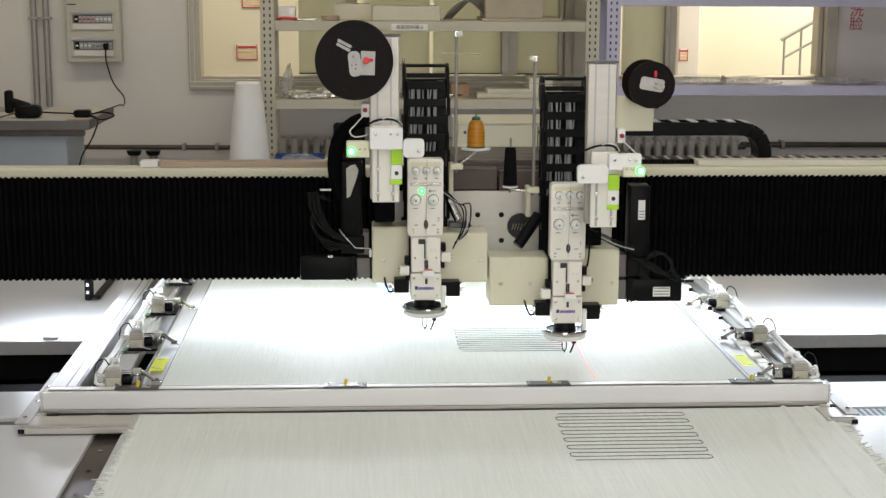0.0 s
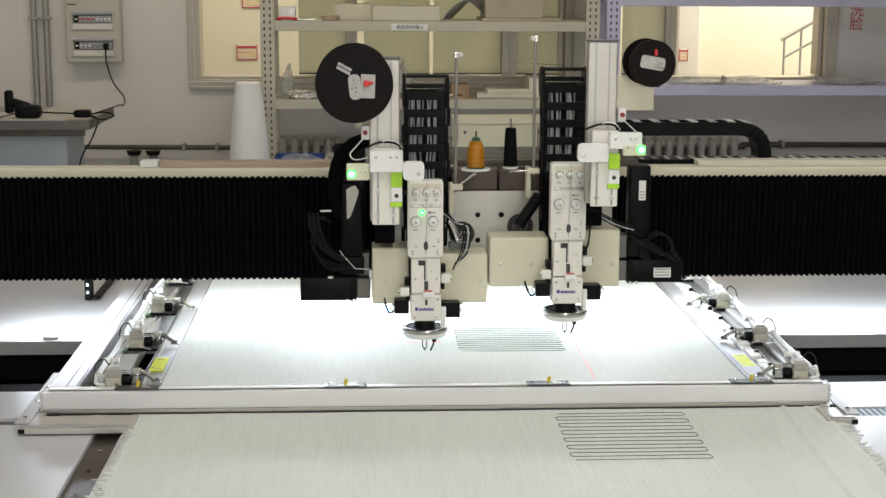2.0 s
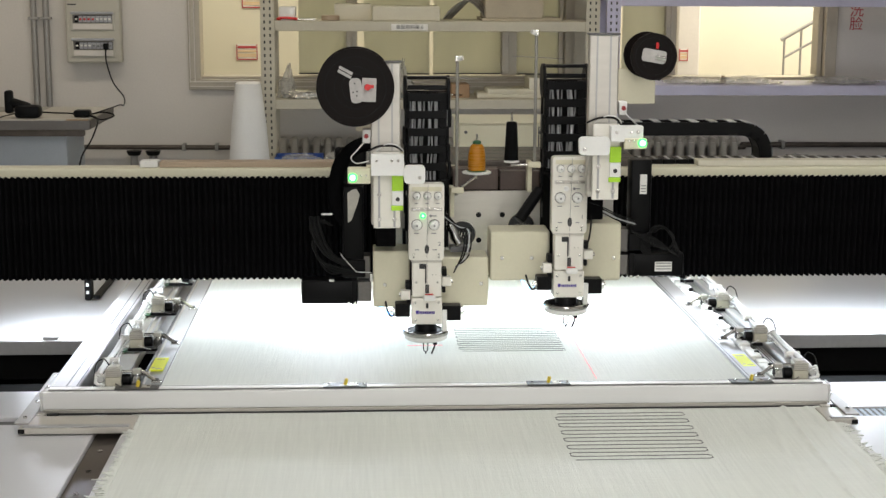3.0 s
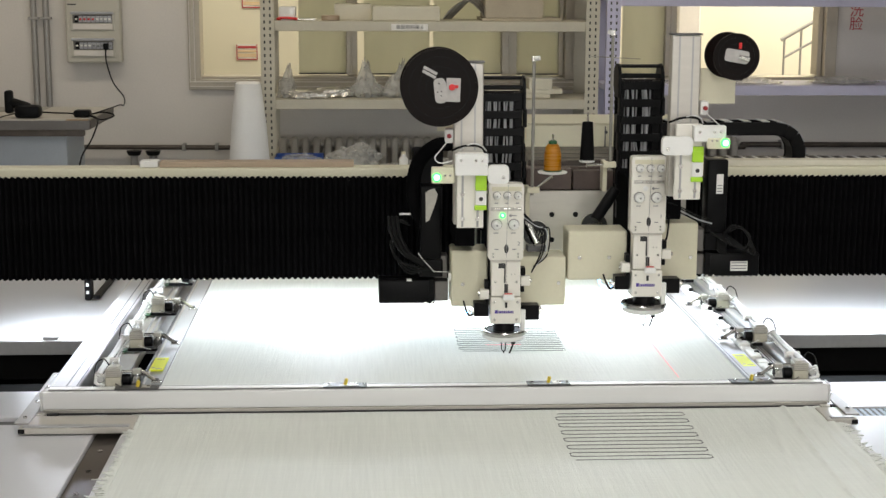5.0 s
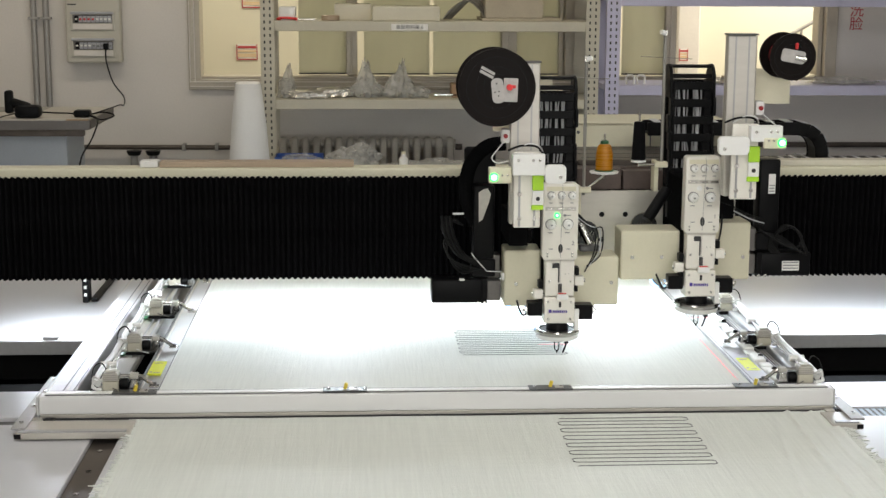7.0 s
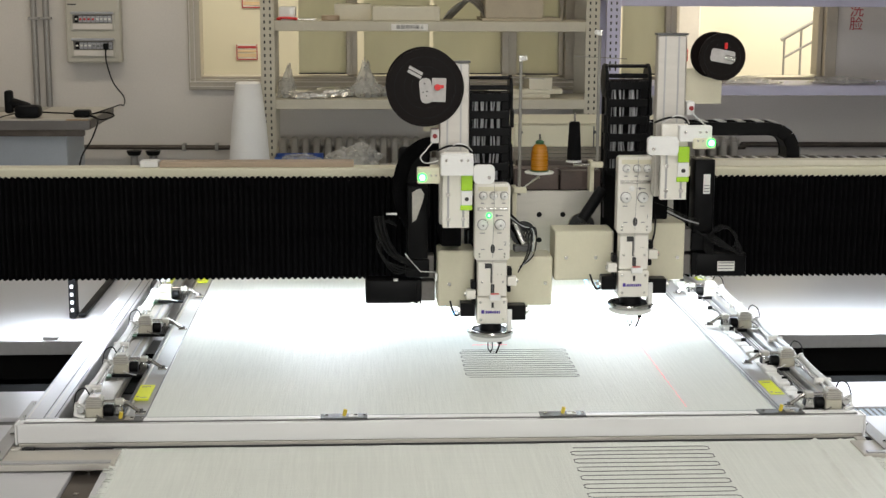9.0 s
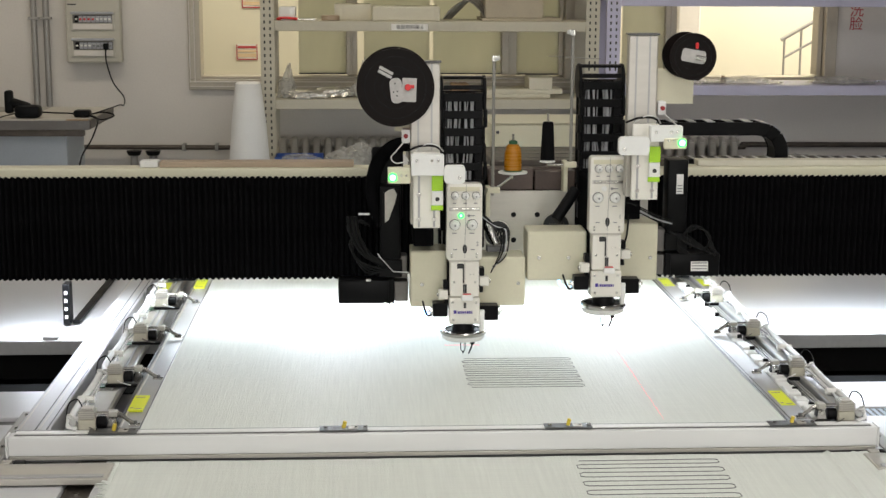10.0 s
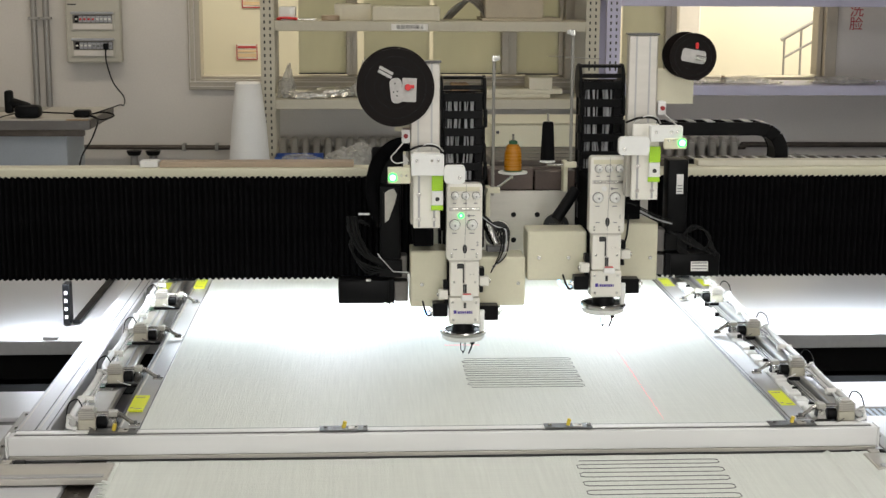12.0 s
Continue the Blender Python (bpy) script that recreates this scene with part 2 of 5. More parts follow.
def lathe(profile, centre, axis="Z", seg=32, bm=None, ring=False):
    """A turned body: (radius, height) pairs round an axis through centre."""
    t = bmesh.new()
    rings = []
    for r, h in profile:
        loop = []
        for i in range(seg):
            a = 2 * math.pi * i / seg
            x, y = max(r, 1e-5) * math.cos(a), max(r, 1e-5) * math.sin(a)
            p = (x, y, h) if axis == "Z" else (x, -h, y) if axis == "Y" else (h, x, y)
            loop.append(t.verts.new(Vector(p) + Vector(centre)))
        rings.append(loop)
    for p, q in zip(rings, rings[1:]):
        for i in range(seg):
            t.faces.new((p[i], p[(i + 1) % seg], q[(i + 1) % seg], q[i]))
    if ring:
        for i in range(seg):
            t.faces.new((rings[-1][i], rings[-1][(i + 1) % seg], rings[0][(i + 1) % seg], rings[0][i]))
    else:
        t.faces.new(rings[0][::-1])
        t.faces.new(rings[-1])
    bmesh.ops.recalc_face_normals(t, faces=t.faces)
    return join(bm, t)


def smooth_path(pts, n=6):
    """Points of a smooth curve through pts."""
    pts = [Vector(p) for p in pts]
    out = []
    for i in range(len(pts) - 1):
        p0, p1, p2, p3 = pts[max(i - 1, 0)], pts[i], pts[i + 1], pts[min(i + 2, len(pts) - 1)]
        for k in range(n):
            t = k / n
            out.append(0.5 * ((2 * p1) + (p2 - p0) * t + (2 * p0 - 5 * p1 + 4 * p2 - p3) * t * t
                              + (3 * p1 - p0 - 3 * p2 + p3) * t ** 3))
    return out + [pts[-1]]


def hose(pts, r, n=6, seg=8, bm=None, smooth=True):
    """A cable of radius r along a smooth path."""
    path = smooth_path(pts, n) if smooth else [Vector(p) for p in pts]
    t = bmesh.new()
    rings = []
    for i, p in enumerate(path):
        d = (path[min(i + 1, len(path) - 1)] - path[max(i - 1, 0)]).normalized()
        u = d.cross(Vector((0.31, 0.2, 0.93))).normalized()
        w = d.cross(u)
        rings.append([t.verts.new(p + r * (math.cos(2 * math.pi * k / seg) * u + math.sin(2 * math.pi * k / seg) * w))
                      for k in range(seg)])
    for p, q in zip(rings, rings[1:]):
        for k in range(seg):
            t.faces.new((p[k], p[(k + 1) % seg], q[(k + 1) % seg], q[k]))
    t.faces.new(rings[0][::-1])
    t.faces.new(rings[-1])
    bmesh.ops.recalc_face_normals(t, faces=t.faces)
    return join(bm, t)


def prism(outline, y0, y1, bevel=0.0, bm=None):
    """A plate with an outline in x and z, from y0 to y1."""
    t = bmesh.new()
    a = [t.verts.new((x, y0, z)) for x, z in outline]
    f = t.faces.new(a)
    ext = bmesh.ops.extrude_face_region(t, geom=[f])
    bmesh.ops.translate(t, vec=(0, y1 - y0, 0), verts=[v for v in ext["geom"] if isinstance(v, bmesh.types.BMVert)])
    bmesh.ops.recalc_face_normals(t, faces=t.faces)
    if bevel:
        bmesh.ops.bevel(t, geom=t.edges[:], offset=bevel, segments=2, profile=0.5, affect="EDGES")
    return join(bm, t)


def round_outline(x0, x1, z0, z1, r, n=5):
    pts = []
    for cx, cz, a0 in ((x1 - r, z1 - r, 0), (x0 + r, z1 - r, 90), (x0 + r, z0 + r, 180), (x1 - r, z0 + r, 270)):
        for i in range(n + 1):
            a = radians(a0 + 90 * i / n)
            pts.append((cx + r * math.cos(a), cz + r * math.sin(a)))
    return pts


def lettering(name, text, size, m, mat, parent, thick=0.0006):
    cu = bpy.data.curves.new(name, "FONT")
    cu.body, cu.size, cu.align_x, cu.align_y, cu.extrude = text, size, "CENTER", "CENTER", thick
    tmp = bpy.data.objects.new(name, cu)
    scene.collection.objects.link(tmp)
    me = bpy.data.meshes.new_from_object(tmp.evaluated_get(bpy.context.evaluated_depsgraph_get()))
    bpy.data.objects.remove(tmp)
    me.materials.clear()
    me.materials.append(mat)
    ob = new(name, me)
    ob.parent = parent
    ob.matrix_local = m
    return ob


def crumple(rx, ry, rz, seed, peak=0.0):
    """A crumpled bag: a lumpy sphere sitting on z = 0, drawn up to a peak."""
    b = bmesh.new()
    bmesh.ops.create_icosphere(b, subdivisions=4, radius=1)
    for v in b.verts:
        n = noise.noise(v.co * 1.7 + Vector((seed * 3.1, 0, 0))) * 0.35 + abs(noise.noise(v.co * 4.5 + Vector((0, seed, 0)))) * 0.28 + abs(noise.noise(v.co * 10 + Vector((seed, 0, 0)))) * 0.12
        c = v.co * (0.85 + n)
        up = max(0, c.z)
        k = 1 - 0.5 * min(1, up * up * peak) if peak else 1
        fold = 1 + 0.35 * noise.noise(Vector((c.x * 3 + seed, c.y * 3, 0)))
        v.co = Vector((c.x * rx * k + 0.30 * rx * up * math.sin(seed * 2.3), c.y * ry * k, max(0, (c.z * (1 + 0.75 * peak * up * fold)) * rz + rz * 0.6)))
    return b

# ---- the hall ----


def structure(name, bm, mat, label, parent=None):
    return tagged(part(name, bm, mat, parent), label, name.split("_")[0], kind="structure")


NORTH = 8.7          # inner face of the window wall
W1, W2, SILL, HEAD = (-0.955, 1.215), (1.50, 2.77), 1.340, 2.45
b = box(-5.2, 6.2, NORTH, NORTH + 0.22, 0, SILL)
box(-5.2, 6.2, NORTH, NORTH + 0.22, HEAD, 3.4, bm=b)
for x0, x1 in ((-5.2, W1[0]), (W1[1], W2[0]), (W2[1], 6.2)):
    box(x0, x1, NORTH, NORTH + 0.22, SILL, HEAD, bm=b)
wall_north = structure("wall_north", b, WALLM, "off-white plastered hall wall with two window openings")
structure("wall_west", box(-5.4, -5.2, -3, 8.92, 0, 3.4), WALLM, "plain off-white plastered side wall")
structure("wall_east", box(6.2, 6.4, -3, 8.92, 0, 3.4), WALLM, "plain off-white plastered side wall")
# unseen wall; its wide opening is added to go with the front fill
b = box(-5.4, 6.4, -3.2, -3, 0, 1.15)
box(-5.4, 6.4, -3.2, -3, 2.75, 3.4, bm=b)
box(-5.4, -2.1, -3.2, -3, 1.15, 2.75, bm=b)
box(2.9, 6.4, -3.2, -3, 1.15, 2.75, bm=b)
structure("wall_south", b, WALLM, "plain off-white wall behind the camera, with an opening added for the fill lamp")
structure("floor", box(-5.4, 6.4, -3.2, 8.92, -0.1, 0), FLOORM, "grey painted concrete workshop floor")
structure("ceiling", box(-5.4, 6.4, -3.2, 8.92, 3.4, 3.5), CEILM, "plain white workshop ceiling")
# corridor beyond the windows
structure("corridor_wall", box(-3.0, 5.2, 10.6, 10.7, -0.1, 3.2), CORR, "cream corridor wall seen through the windows")
structure("corridor_floor", box(-3.0, 5.2, 8.92, 10.6, -0.1, 0), FLOORM, "grey corridor floor beyond the windows")
structure("corridor_ceiling", box(-3.0, 5.2, 8.92, 10.6, 3.1, 3.2), CEILM, "white corridor ceiling beyond the windows")
structure("corridor_end", box(-3.1, -3.0, 8.92, 10.7, -0.1, 3.2), CORR, "cream end wall of the corridor")
structure("corridor_end", box(5.2, 5.3, 8.92, 10.7, -0.1, 3.2), CORR, "cream end wall of the corridor")


def window(name, x0, x1, mullions, panes, label):
    """An aluminium sliding window in the opening x0..x1; panes: (x0, x1, depth) of frosted sashes."""
    w = structure(name, box(x0 - 0.05, x1 + 0.05, NORTH - 0.03, NORTH + 0.05, SILL - 0.062, SILL - 0.002, 0.004), WINM, label)
    for a, c in ((x0 - 0.05, x0 + 0.02), (x1 - 0.02, x1 + 0.05)):
        part("frame_upright", box(a, c, NORTH - 0.028, NORTH + 0.16, SILL, HEAD, 0.004), WINM, w)
    for a, c in ((x1 - 0.05, x1 - 0.022),):
        part("inner_frame", box(a, c, NORTH + 0.03, NORTH + 0.15, SILL + 0.022, HEAD, 0.003), WINM, w)
    for u in (0.006, 0.034):
        part("frame_bead", box(x0 - 0.05 + u, x0 - 0.044 + u, NORTH - 0.036, NORTH - 0.0285, SILL - 0.02, HEAD, 0.002), WALLM, w)
        part("sill_bead", box(x0 - 0.04, x1 + 0.04, NORTH - 0.038, NORTH - 0.0305, SILL - 0.012 - u, SILL - 0.006 - u, 0.002), WALLM, w)
    part("frame_rail", box(x0 + 0.02, x1 - 0.02, NORTH + 0.0, NORTH + 0.17, SILL, SILL + 0.015, 0.003), WINM, w)
    part("frame_head", box(x0 + 0.02, x1 - 0.02, NORTH + 0.0, NORTH + 0.17, HEAD - 0.05, HEAD, 0.003), WINM, w)
    for a, c in mullions:
        part("mullion", box(a, c, NORTH + 0.02, NORTH + 0.12, SILL + 0.022, HEAD - 0.05, 0.004), WINM, w)
        part("mullion_bead", box((a + c) / 2 - 0.006, (a + c) / 2 + 0.006, NORTH + 0.008, NORTH + 0.02, SILL + 0.022, HEAD - 0.05, 0.002), WINM, w)
    for a, c, d in panes:
        part("pane", box(a, c, NORTH + d, NORTH + d + 0.006, SILL + 0.022, HEAD - 0.05), FROST, w, "pale green frosted glass")
        part("gasket", box(a, c, NORTH + d - 0.006, NORTH + d + 0.012, SILL + 0.0225, SILL + 0.03), INK, w)
    return w


window("window_1", *W1, [(-0.09, -0.025), (0.825, 0.915)],
       [(-0.37, -0.09, 0.09), (0.015, 0.40, 0.06), (0.425, 0.825, 0.09), (0.92, 1.165, 0.06)],
       "aged aluminium sliding window with frosted sashes, partly open")
window("window_2", *W2, [(1.80, 1.865)], [(1.55, 1.80, 0.07)], "aged aluminium window, one sash open on a bright corridor")

# notices and handrail in the corridor
for nx, ny, nz, hw, hh in ((-0.813, 10.596, 1.398, 0.075, 0.056), (-0.775, 10.596, 1.763, 0.068, 0.056), (2.289, 10.446, 1.393, 0.033, 0.043)):
    n = tagged(part("notice", box(nx - hw, nx + hw, ny, ny + 0.003, nz - hh, nz + hh), PAPER), "white notice with red border on the corridor wall", "notice", "corridor notices")
    for z0, z1, mm in ((0.5, 0.8, REDINK), (-0.6, -0.15, NOTICEO), (0.0, 0.3, NOTICEO), (-0.96, -0.82, REDINK)):
        part("print_bar", box(nx - hw * 0.86, nx + hw * 0.86, ny - 0.004, ny, nz + z0 * hh, nz + z1 * hh), mm, n)
    for sd in (-1, 1):
        part("print_border", box(nx + sd * (hw - 0.004) - 0.003, nx + sd * (hw - 0.004) + 0.003, ny - 0.004, ny, nz - hh, nz + hh), REDINK, n)
structure("corridor_pillar", box(2.244, 2.403, 10.45, 10.589, 0, 3.1, 0.01), WALLM, "pale plaster pillar in the corridor")
hr = empty("stair_handrail", "bare steel stair handrail in the bright corridor", "handrail")
part("top_rail", rod((2.86, 10.0, 1.52), (3.55, 10.0, 1.905), 0.013), PIPE, hr)
part("lower_rail", rod((2.885, 10.0, 1.40), (3.55, 10.0, 1.77), 0.009), PIPE, hr)
for i in range(6):
    part("baluster", rod((2.885 + 0.115 * i, 10.0, 0.4), (2.885 + 0.115 * i, 10.0, 1.53 + 0.064 * i), 0.008, 8), PIPE, hr)
part("foot_plate", box(2.9, 3.6, 9.96, 10.04, 0, 0.4, 0.004), CORR, hr)

# red characters painted on the wall
sign = tagged(part("wall_lettering", box(2.90, 2.975, NORTH - 0.0015, NORTH - 0.0003, 1.62, 1.78), WALLM), "red painted characters on the off-white wall", "lettering")
for ch, z in (("洗", 1.745), ("脸", 1.665)):
    lettering("character", ch, 0.085, pose(2.937, NORTH - 0.0025, z, 90, 0, 0), REDINK, sign)

# conduits, switchboard and its lead
for x in (-1.882, -1.812):
    c = tagged(part("conduit", rod((x, NORTH - 0.022, 1.0), (x, NORTH - 0.022, 3.39), 0.018), PIPE, smooth=True), "galvanised cable conduit clipped to the wall", "conduit", "wall conduits")
    part("saddle_clip", box(x - 0.03, x + 0.03, NORTH - 0.043, NORTH, 1.68, 1.695, 0.002), PIPE, c)
sw = empty("switchboard", "beige plastic distribution board with two open breaker rows", "switchboard", -1.535, NORTH, 1.60)
part("case", box(-0.155, 0.155, -0.09, 0, -0.165, 0.24, 0.012), BOXM, sw)
for z, red in ((0.075, True), (-0.075, False)):
    part("cover_frame", box(-0.125, 0.125, -0.098, -0.090, z - 0.055, z + 0.055, 0.004), BOXM, sw)
    part("hood", prism([(-0.122, z + 0.040), (0.122, z + 0.040), (0.118, z + 0.054), (-0.118, z + 0.054)], -0.118, -0.0985, 0.002), MCB, sw, "tinted hinged breaker hood")
    part("recess", box(-0.112, 0.112, -0.1005, -0.098, z - 0.012, z + 0.036, 0.001), FLANGE, sw)
    part("terminal_cover", box(-0.112, 0.112, -0.102, -0.098, z - 0.048, z - 0.016, 0.002), WALLM, sw)
    for i in range(9):
        bx = -0.10 + i * 0.0235
        br = part("breaker", box(bx, bx + 0.021, -0.106, -0.1005, z - 0.008, z + 0.030, 0.002), MCB if i not in (0,) else BLACKP, sw)
        part("toggle", box(bx + 0.004, bx + 0.017, -0.114, -0.106, z + 0.006, z + 0.016, 0.002), REDP if (red and 1 <= i <= 4) else (GREYINK if not red and i > 3 else PAPER), br)
part("nameplate", box(-0.14, -0.09, -0.0925, -0.09, 0.165, 0.172), INK, sw)
part("plug", box(0.062, 0.088, -0.14, -0.1065, -0.085, -0.05, 0.004), BLACKP, sw)
part("lead", hose([(0.075, -0.13, -0.08), (0.075, -0.12, -0.16), (0.10, -0.06, -0.28), (0.155, -0.05, -0.36), (0.17, -0.15, -0.40), (0.22, -0.6, -0.36), (0.27, -1.2, -0.325), (0.24, -1.50, -0.325)], 0.004), CABLEK, sw)

# workbench with a scanner, and the low pipe on the wall
wb = empty("workbench", "grey worn workbench with a pale cabinet base", "workbench", -2.3, 7.4, 0)
part("top", box(-1.2, 1.005, -0.35, 0.33, 1.225, 1.262, 0.006), BENCHM, wb)
part("edge_strip", box(-1.2, 1.01, -0.36, -0.351, 1.212, 1.256, 0.002), FLANGE, wb, "dark scuffed edge strip")
part("end_strip", box(1.006, 1.014, -0.35, 0.32, 1.214, 1.256, 0.002), BROWN, wb)
part("steel_sheet", box(-0.12, 0.70, 0.05, 0.29, 1.2625, 1.2655, 0.001), DULLW, wb)
part("worn_corner", box(0.90, 1.004, -0.3508, -0.34, 1.226, 1.2615, 0.001), CARD, wb)
part("side_panel", box(0.50, 0.88, -0.25, 0.20, 0, 1.224, 0.006), BENCHB, wb)
part("side_panel", box(-0.45, 0.497, -0.28, 0.20, 0, 1.224, 0.006), BENCHB, wb)
part("leg", box(0.40, 0.46, -0.33, -0.285, 0, 1.224, 0.003), BLACKP, wb)
part("apron", box(-0.44, 0.98, -0.345, -0.30, 1.18, 1.224, 0.003), BROWN, wb)
sc = empty("barcode_scanner", "black handheld scanner lying on the workbench", "scanner", -1.615, 7.13, 1.263)
part("head_shell", box(-0.035, 0.085, -0.05, 0.04, 0, 0.06, 0.018), BLACKP, sc, smooth=True)
part("body", rod((0.03, 0, 0.045), (-0.06, 0, 0.075), 0.024, 16, bevel=0.006), BLACKP, sc, smooth=True)
part("handle", box(-0.085, -0.045, -0.022, 0.022, 0.02, 0.13, 0.012), BLACKP, sc, smooth=True)
part("lead", hose([(-0.04, -0.01, 0.02), (-0.09, -0.15, 0.006), (-0.08, -0.285, -0.04), (-0.07, -0.30, -0.2), (-0.03, -0.28, -0.3)], 0.003), CABLEK, sc)
pa = tagged(part("power_adapter", box(-1.38, -1.30, 7.12, 7.19, 1.263, 1.298, 0.012), BLACKP, smooth=True), "black power adapter with tangled lead on the workbench", "adapter")
part("lead", hose([(-1.62, 7.4, 1.267), (-1.50, 7.3, 1.27), (-1.38, 7.15, 1.28), (-1.30, 7.15, 1.27), (-1.26, 7.1, 1.25), (-1.28, 7.04, 1.17), (-1.33, 7.02, 1.08), (-1.35, 7.02, 0.95)], 0.004), CABLEK, pa)
part("loop", hose([(-1.30, 7.14, 1.27), (-1.24, 7.1, 1.255), (-1.19, 7.15, 1.27), (-1.25, 7.22, 1.28), (-1.32, 7.2, 1.27)], 0.004), CABLEK, pa)
wp = empty("heating_pipe", "dull low heating pipe with valves along the wall", "pipe", 0, NORTH - 0.06, 0)
part("pipe", rod((-1.65, 0, 0.948), (-0.70, 0, 0.943), 0.014), BROWN, wp)
for x in (-1.05, -0.86):
    part("pipe_clip", box(x, x + 0.02, -0.02, 0.06, 0.925, 0.966, 0.002), PIPE, wp)
for x in (-1.33, -1.22):
    part("valve", rod((x, 0, 0.90), (x, 0, 0.925), 0.035, 16, 0.045), BLACKP, wp)
    part("stub", rod((x, 0, 0.3), (x, 0, 0.90), 0.022), PIPE, wp)
roll = tagged(part("foam_roll", lathe([(0.09, 0.0), (0.125, 0.004), (0.122, 0.75), (0.104, 1.0), (0.090, 1.18), (0.066, 1.385), (0.055, 1.393), (0.02, 1.393), (0.018, 1.36)], (-0.588, 7.7, 0.0), seg=40), ROLLM, smooth=True), "upright white foam sheet roll standing on the floor", "roll")
# cast radiators under the window
for g0, n, lab in ((-0.487, 16, "dull silver column radiator under the window"), (1.19, 16, "dull silver column radiator under the window")):
    r = empty("radiator", lab, "radiator", g0, NORTH - 0.14, 0, "radiators")
    for i in range(n):
        x = i * 0.0645
        b = box(x + 0.007, x + 0.055, -0.048, 0.048, 0.30, 1.013, 0.022, 3)
        box(x + 0.014, x + 0.048, -0.056, -0.045, 0.36, 0.985, 0.005, 2, bm=b)
        part("column", b, RADM, r, smooth=True)
    part("header", rod((0, 0, 0.975), (n * 0.0645, 0, 0.975), 0.026), RADM, r)
    part("vent_plug", rod((n * 0.0645, 0, 0.955), (n * 0.0645 + 0.04, 0, 0.955), 0.018, 12), BROWN, r)
    part("bracket", box(0, n * 0.0645, -0.01, 0.01, 0, 0.3), RADM, r)
rp = tagged(part("heating_pipe", rod((2.26, NORTH - 0.06, 0.957), (4.6, NORTH - 0.06, 0.950), 0.016, 16), BROWN), "dull brown heating pipe running along the wall", "pipe")
for x in (2.5, 3.3, 4.2):
    part("pipe_clip", box(x, x + 0.02, NORTH - 0.08, NORTH, 0.93, 0.98, 0.002), PIPE, rp)

# ---- storage racks ----


def rack(name, label, x0, x1, y0, y1, shelves, top, mat, post=0.075, extra=True):
    r = empty(name, label, "storage rack", x0, y0, 0, "storage racks")
    wid, dep = x1 - x0, y1 - y0
    for px_ in (0, wid - post):
        for py in (0, dep - 0.04):
            fl = 0.003
            ob = part("post", box(px_, px_ + post, py, py + fl, 0, top), mat, r)
            sx = px_ if px_ == 0 else px_ + post - fl
            part("post_flange", box(sx, sx + fl, py + fl, py + 0.045, 0, top), mat, r)
            if py == 0:
                for k in range(int((top - 0.75) / 0.036)):
                    z = 0.78 + k * 0.036
                    for hx in (0.022, 0.053):
                        part("slot_hole", box(px_ + hx - 0.0045, px_ + hx + 0.0045, -0.0006, -0.0002, z, z + 0.016), INK, r)
    for z in shelves:
        part("front_beam", box(post + 0.001, wid - post - 0.001, 0.004, 0.03, z - 0.055, z - 0.002, 0.003), mat, r)
        part("shelf_board", box(0.004, wid - 0.004, 0.032, dep - 0.05, z - 0.03, z, 0.002), mat, r)
        part("back_beam", box(post, wid - post, dep - 0.045, dep - 0.02, z - 0.055, z - 0.002, 0.003), mat, r)
    return r


RY = 8.1
rack1 = rack("storage_rack", "beige steel storage rack with half-full shelves", -0.548, 1.305, RY, RY + 0.48, (0.55, 1.27, 1.695, 2.15), 2.4, RACKB)
rack2 = rack("storage_rack", "lilac-grey steel storage rack beside the beige one", 1.345, 3.6, RY, RY + 0.48, (0.55, 1.347, 1.835), 2.3, RACKP)
lab = part("shelf_label", box(0.71, 0.91, -0.0006, 0.0035, 1.645, 1.68), PAPER, rack1, "white printed paper label")
lettering("label_text", "装配物料架 6", 0.026, pose(0.81, -0.0015, 1.6625, 90, 0, 0), INK, lab)

# clutter on the racks


def carton(name, label, x0, x1, y0, y1, z0, z1, mat, category="box"):
    ob = tagged(part(name, box(x0, x1, y0, y1, z0, z1, 0.004), mat), label, category)
    part("flap", box(x0 + 0.003, (x0 + x1) / 2 - 0.002, y0 + 0.003, y1 - 0.003, z1, z1 + 0.003), mat, ob)
    part("flap", box((x0 + x1) / 2 + 0.002, x1 - 0.003, y0 + 0.003, y1 - 0.003, z1, z1 + 0.003), mat, ob)
    return ob


S2, S1 = 1.6955, 1.2705
carton("carton", "pale cardboard tray on the rack shelf", 0.06, 0.43, RY + 0.05, RY + 0.38, S2, S2 + 0.075, CARDL)
carton("carton", "flat pale cardboard box on the rack shelf", -0.15, 0.055, RY + 0.14, RY + 0.40, S2, S2 + 0.085, CARDL)
carton("carton", "long brown-grey cardboard box on the rack shelf", 0.68, 1.0, RY + 0.06, RY + 0.4, S2 + 0.016, S2 + 0.13, CARDM)
tagged(part("folded_carton", box(0.66, 1.10, RY + 0.045, RY + 0.42, S2, S2 + 0.0155, 0.003), CARDM), "flattened brown-grey carton lying on the rack shelf", "carton")
carton("tool_case", "small grey and white case on the rack shelf", -0.45, -0.36, RY + 0.06, RY + 0.2, S2, S2 + 0.07, WHITEP, "case")
cu = empty("scissors", "red-handled scissors lying on the rack shelf", "scissors", -0.40, RY + 0.05, S2)
part("handle", hose([(-0.06, 0, 0.008), (-0.03, -0.0, 0.014), (0.02, 0, 0.012), (0.05, 0, 0.008), (0.02, 0.02, 0.008), (-0.03, 0.02, 0.008), (-0.06, 0, 0.008)], 0.007), REDP, cu)
part("blade", box(0.05, 0.15, -0.004, 0.012, 0.004, 0.010, 0.001), STEEL, cu)
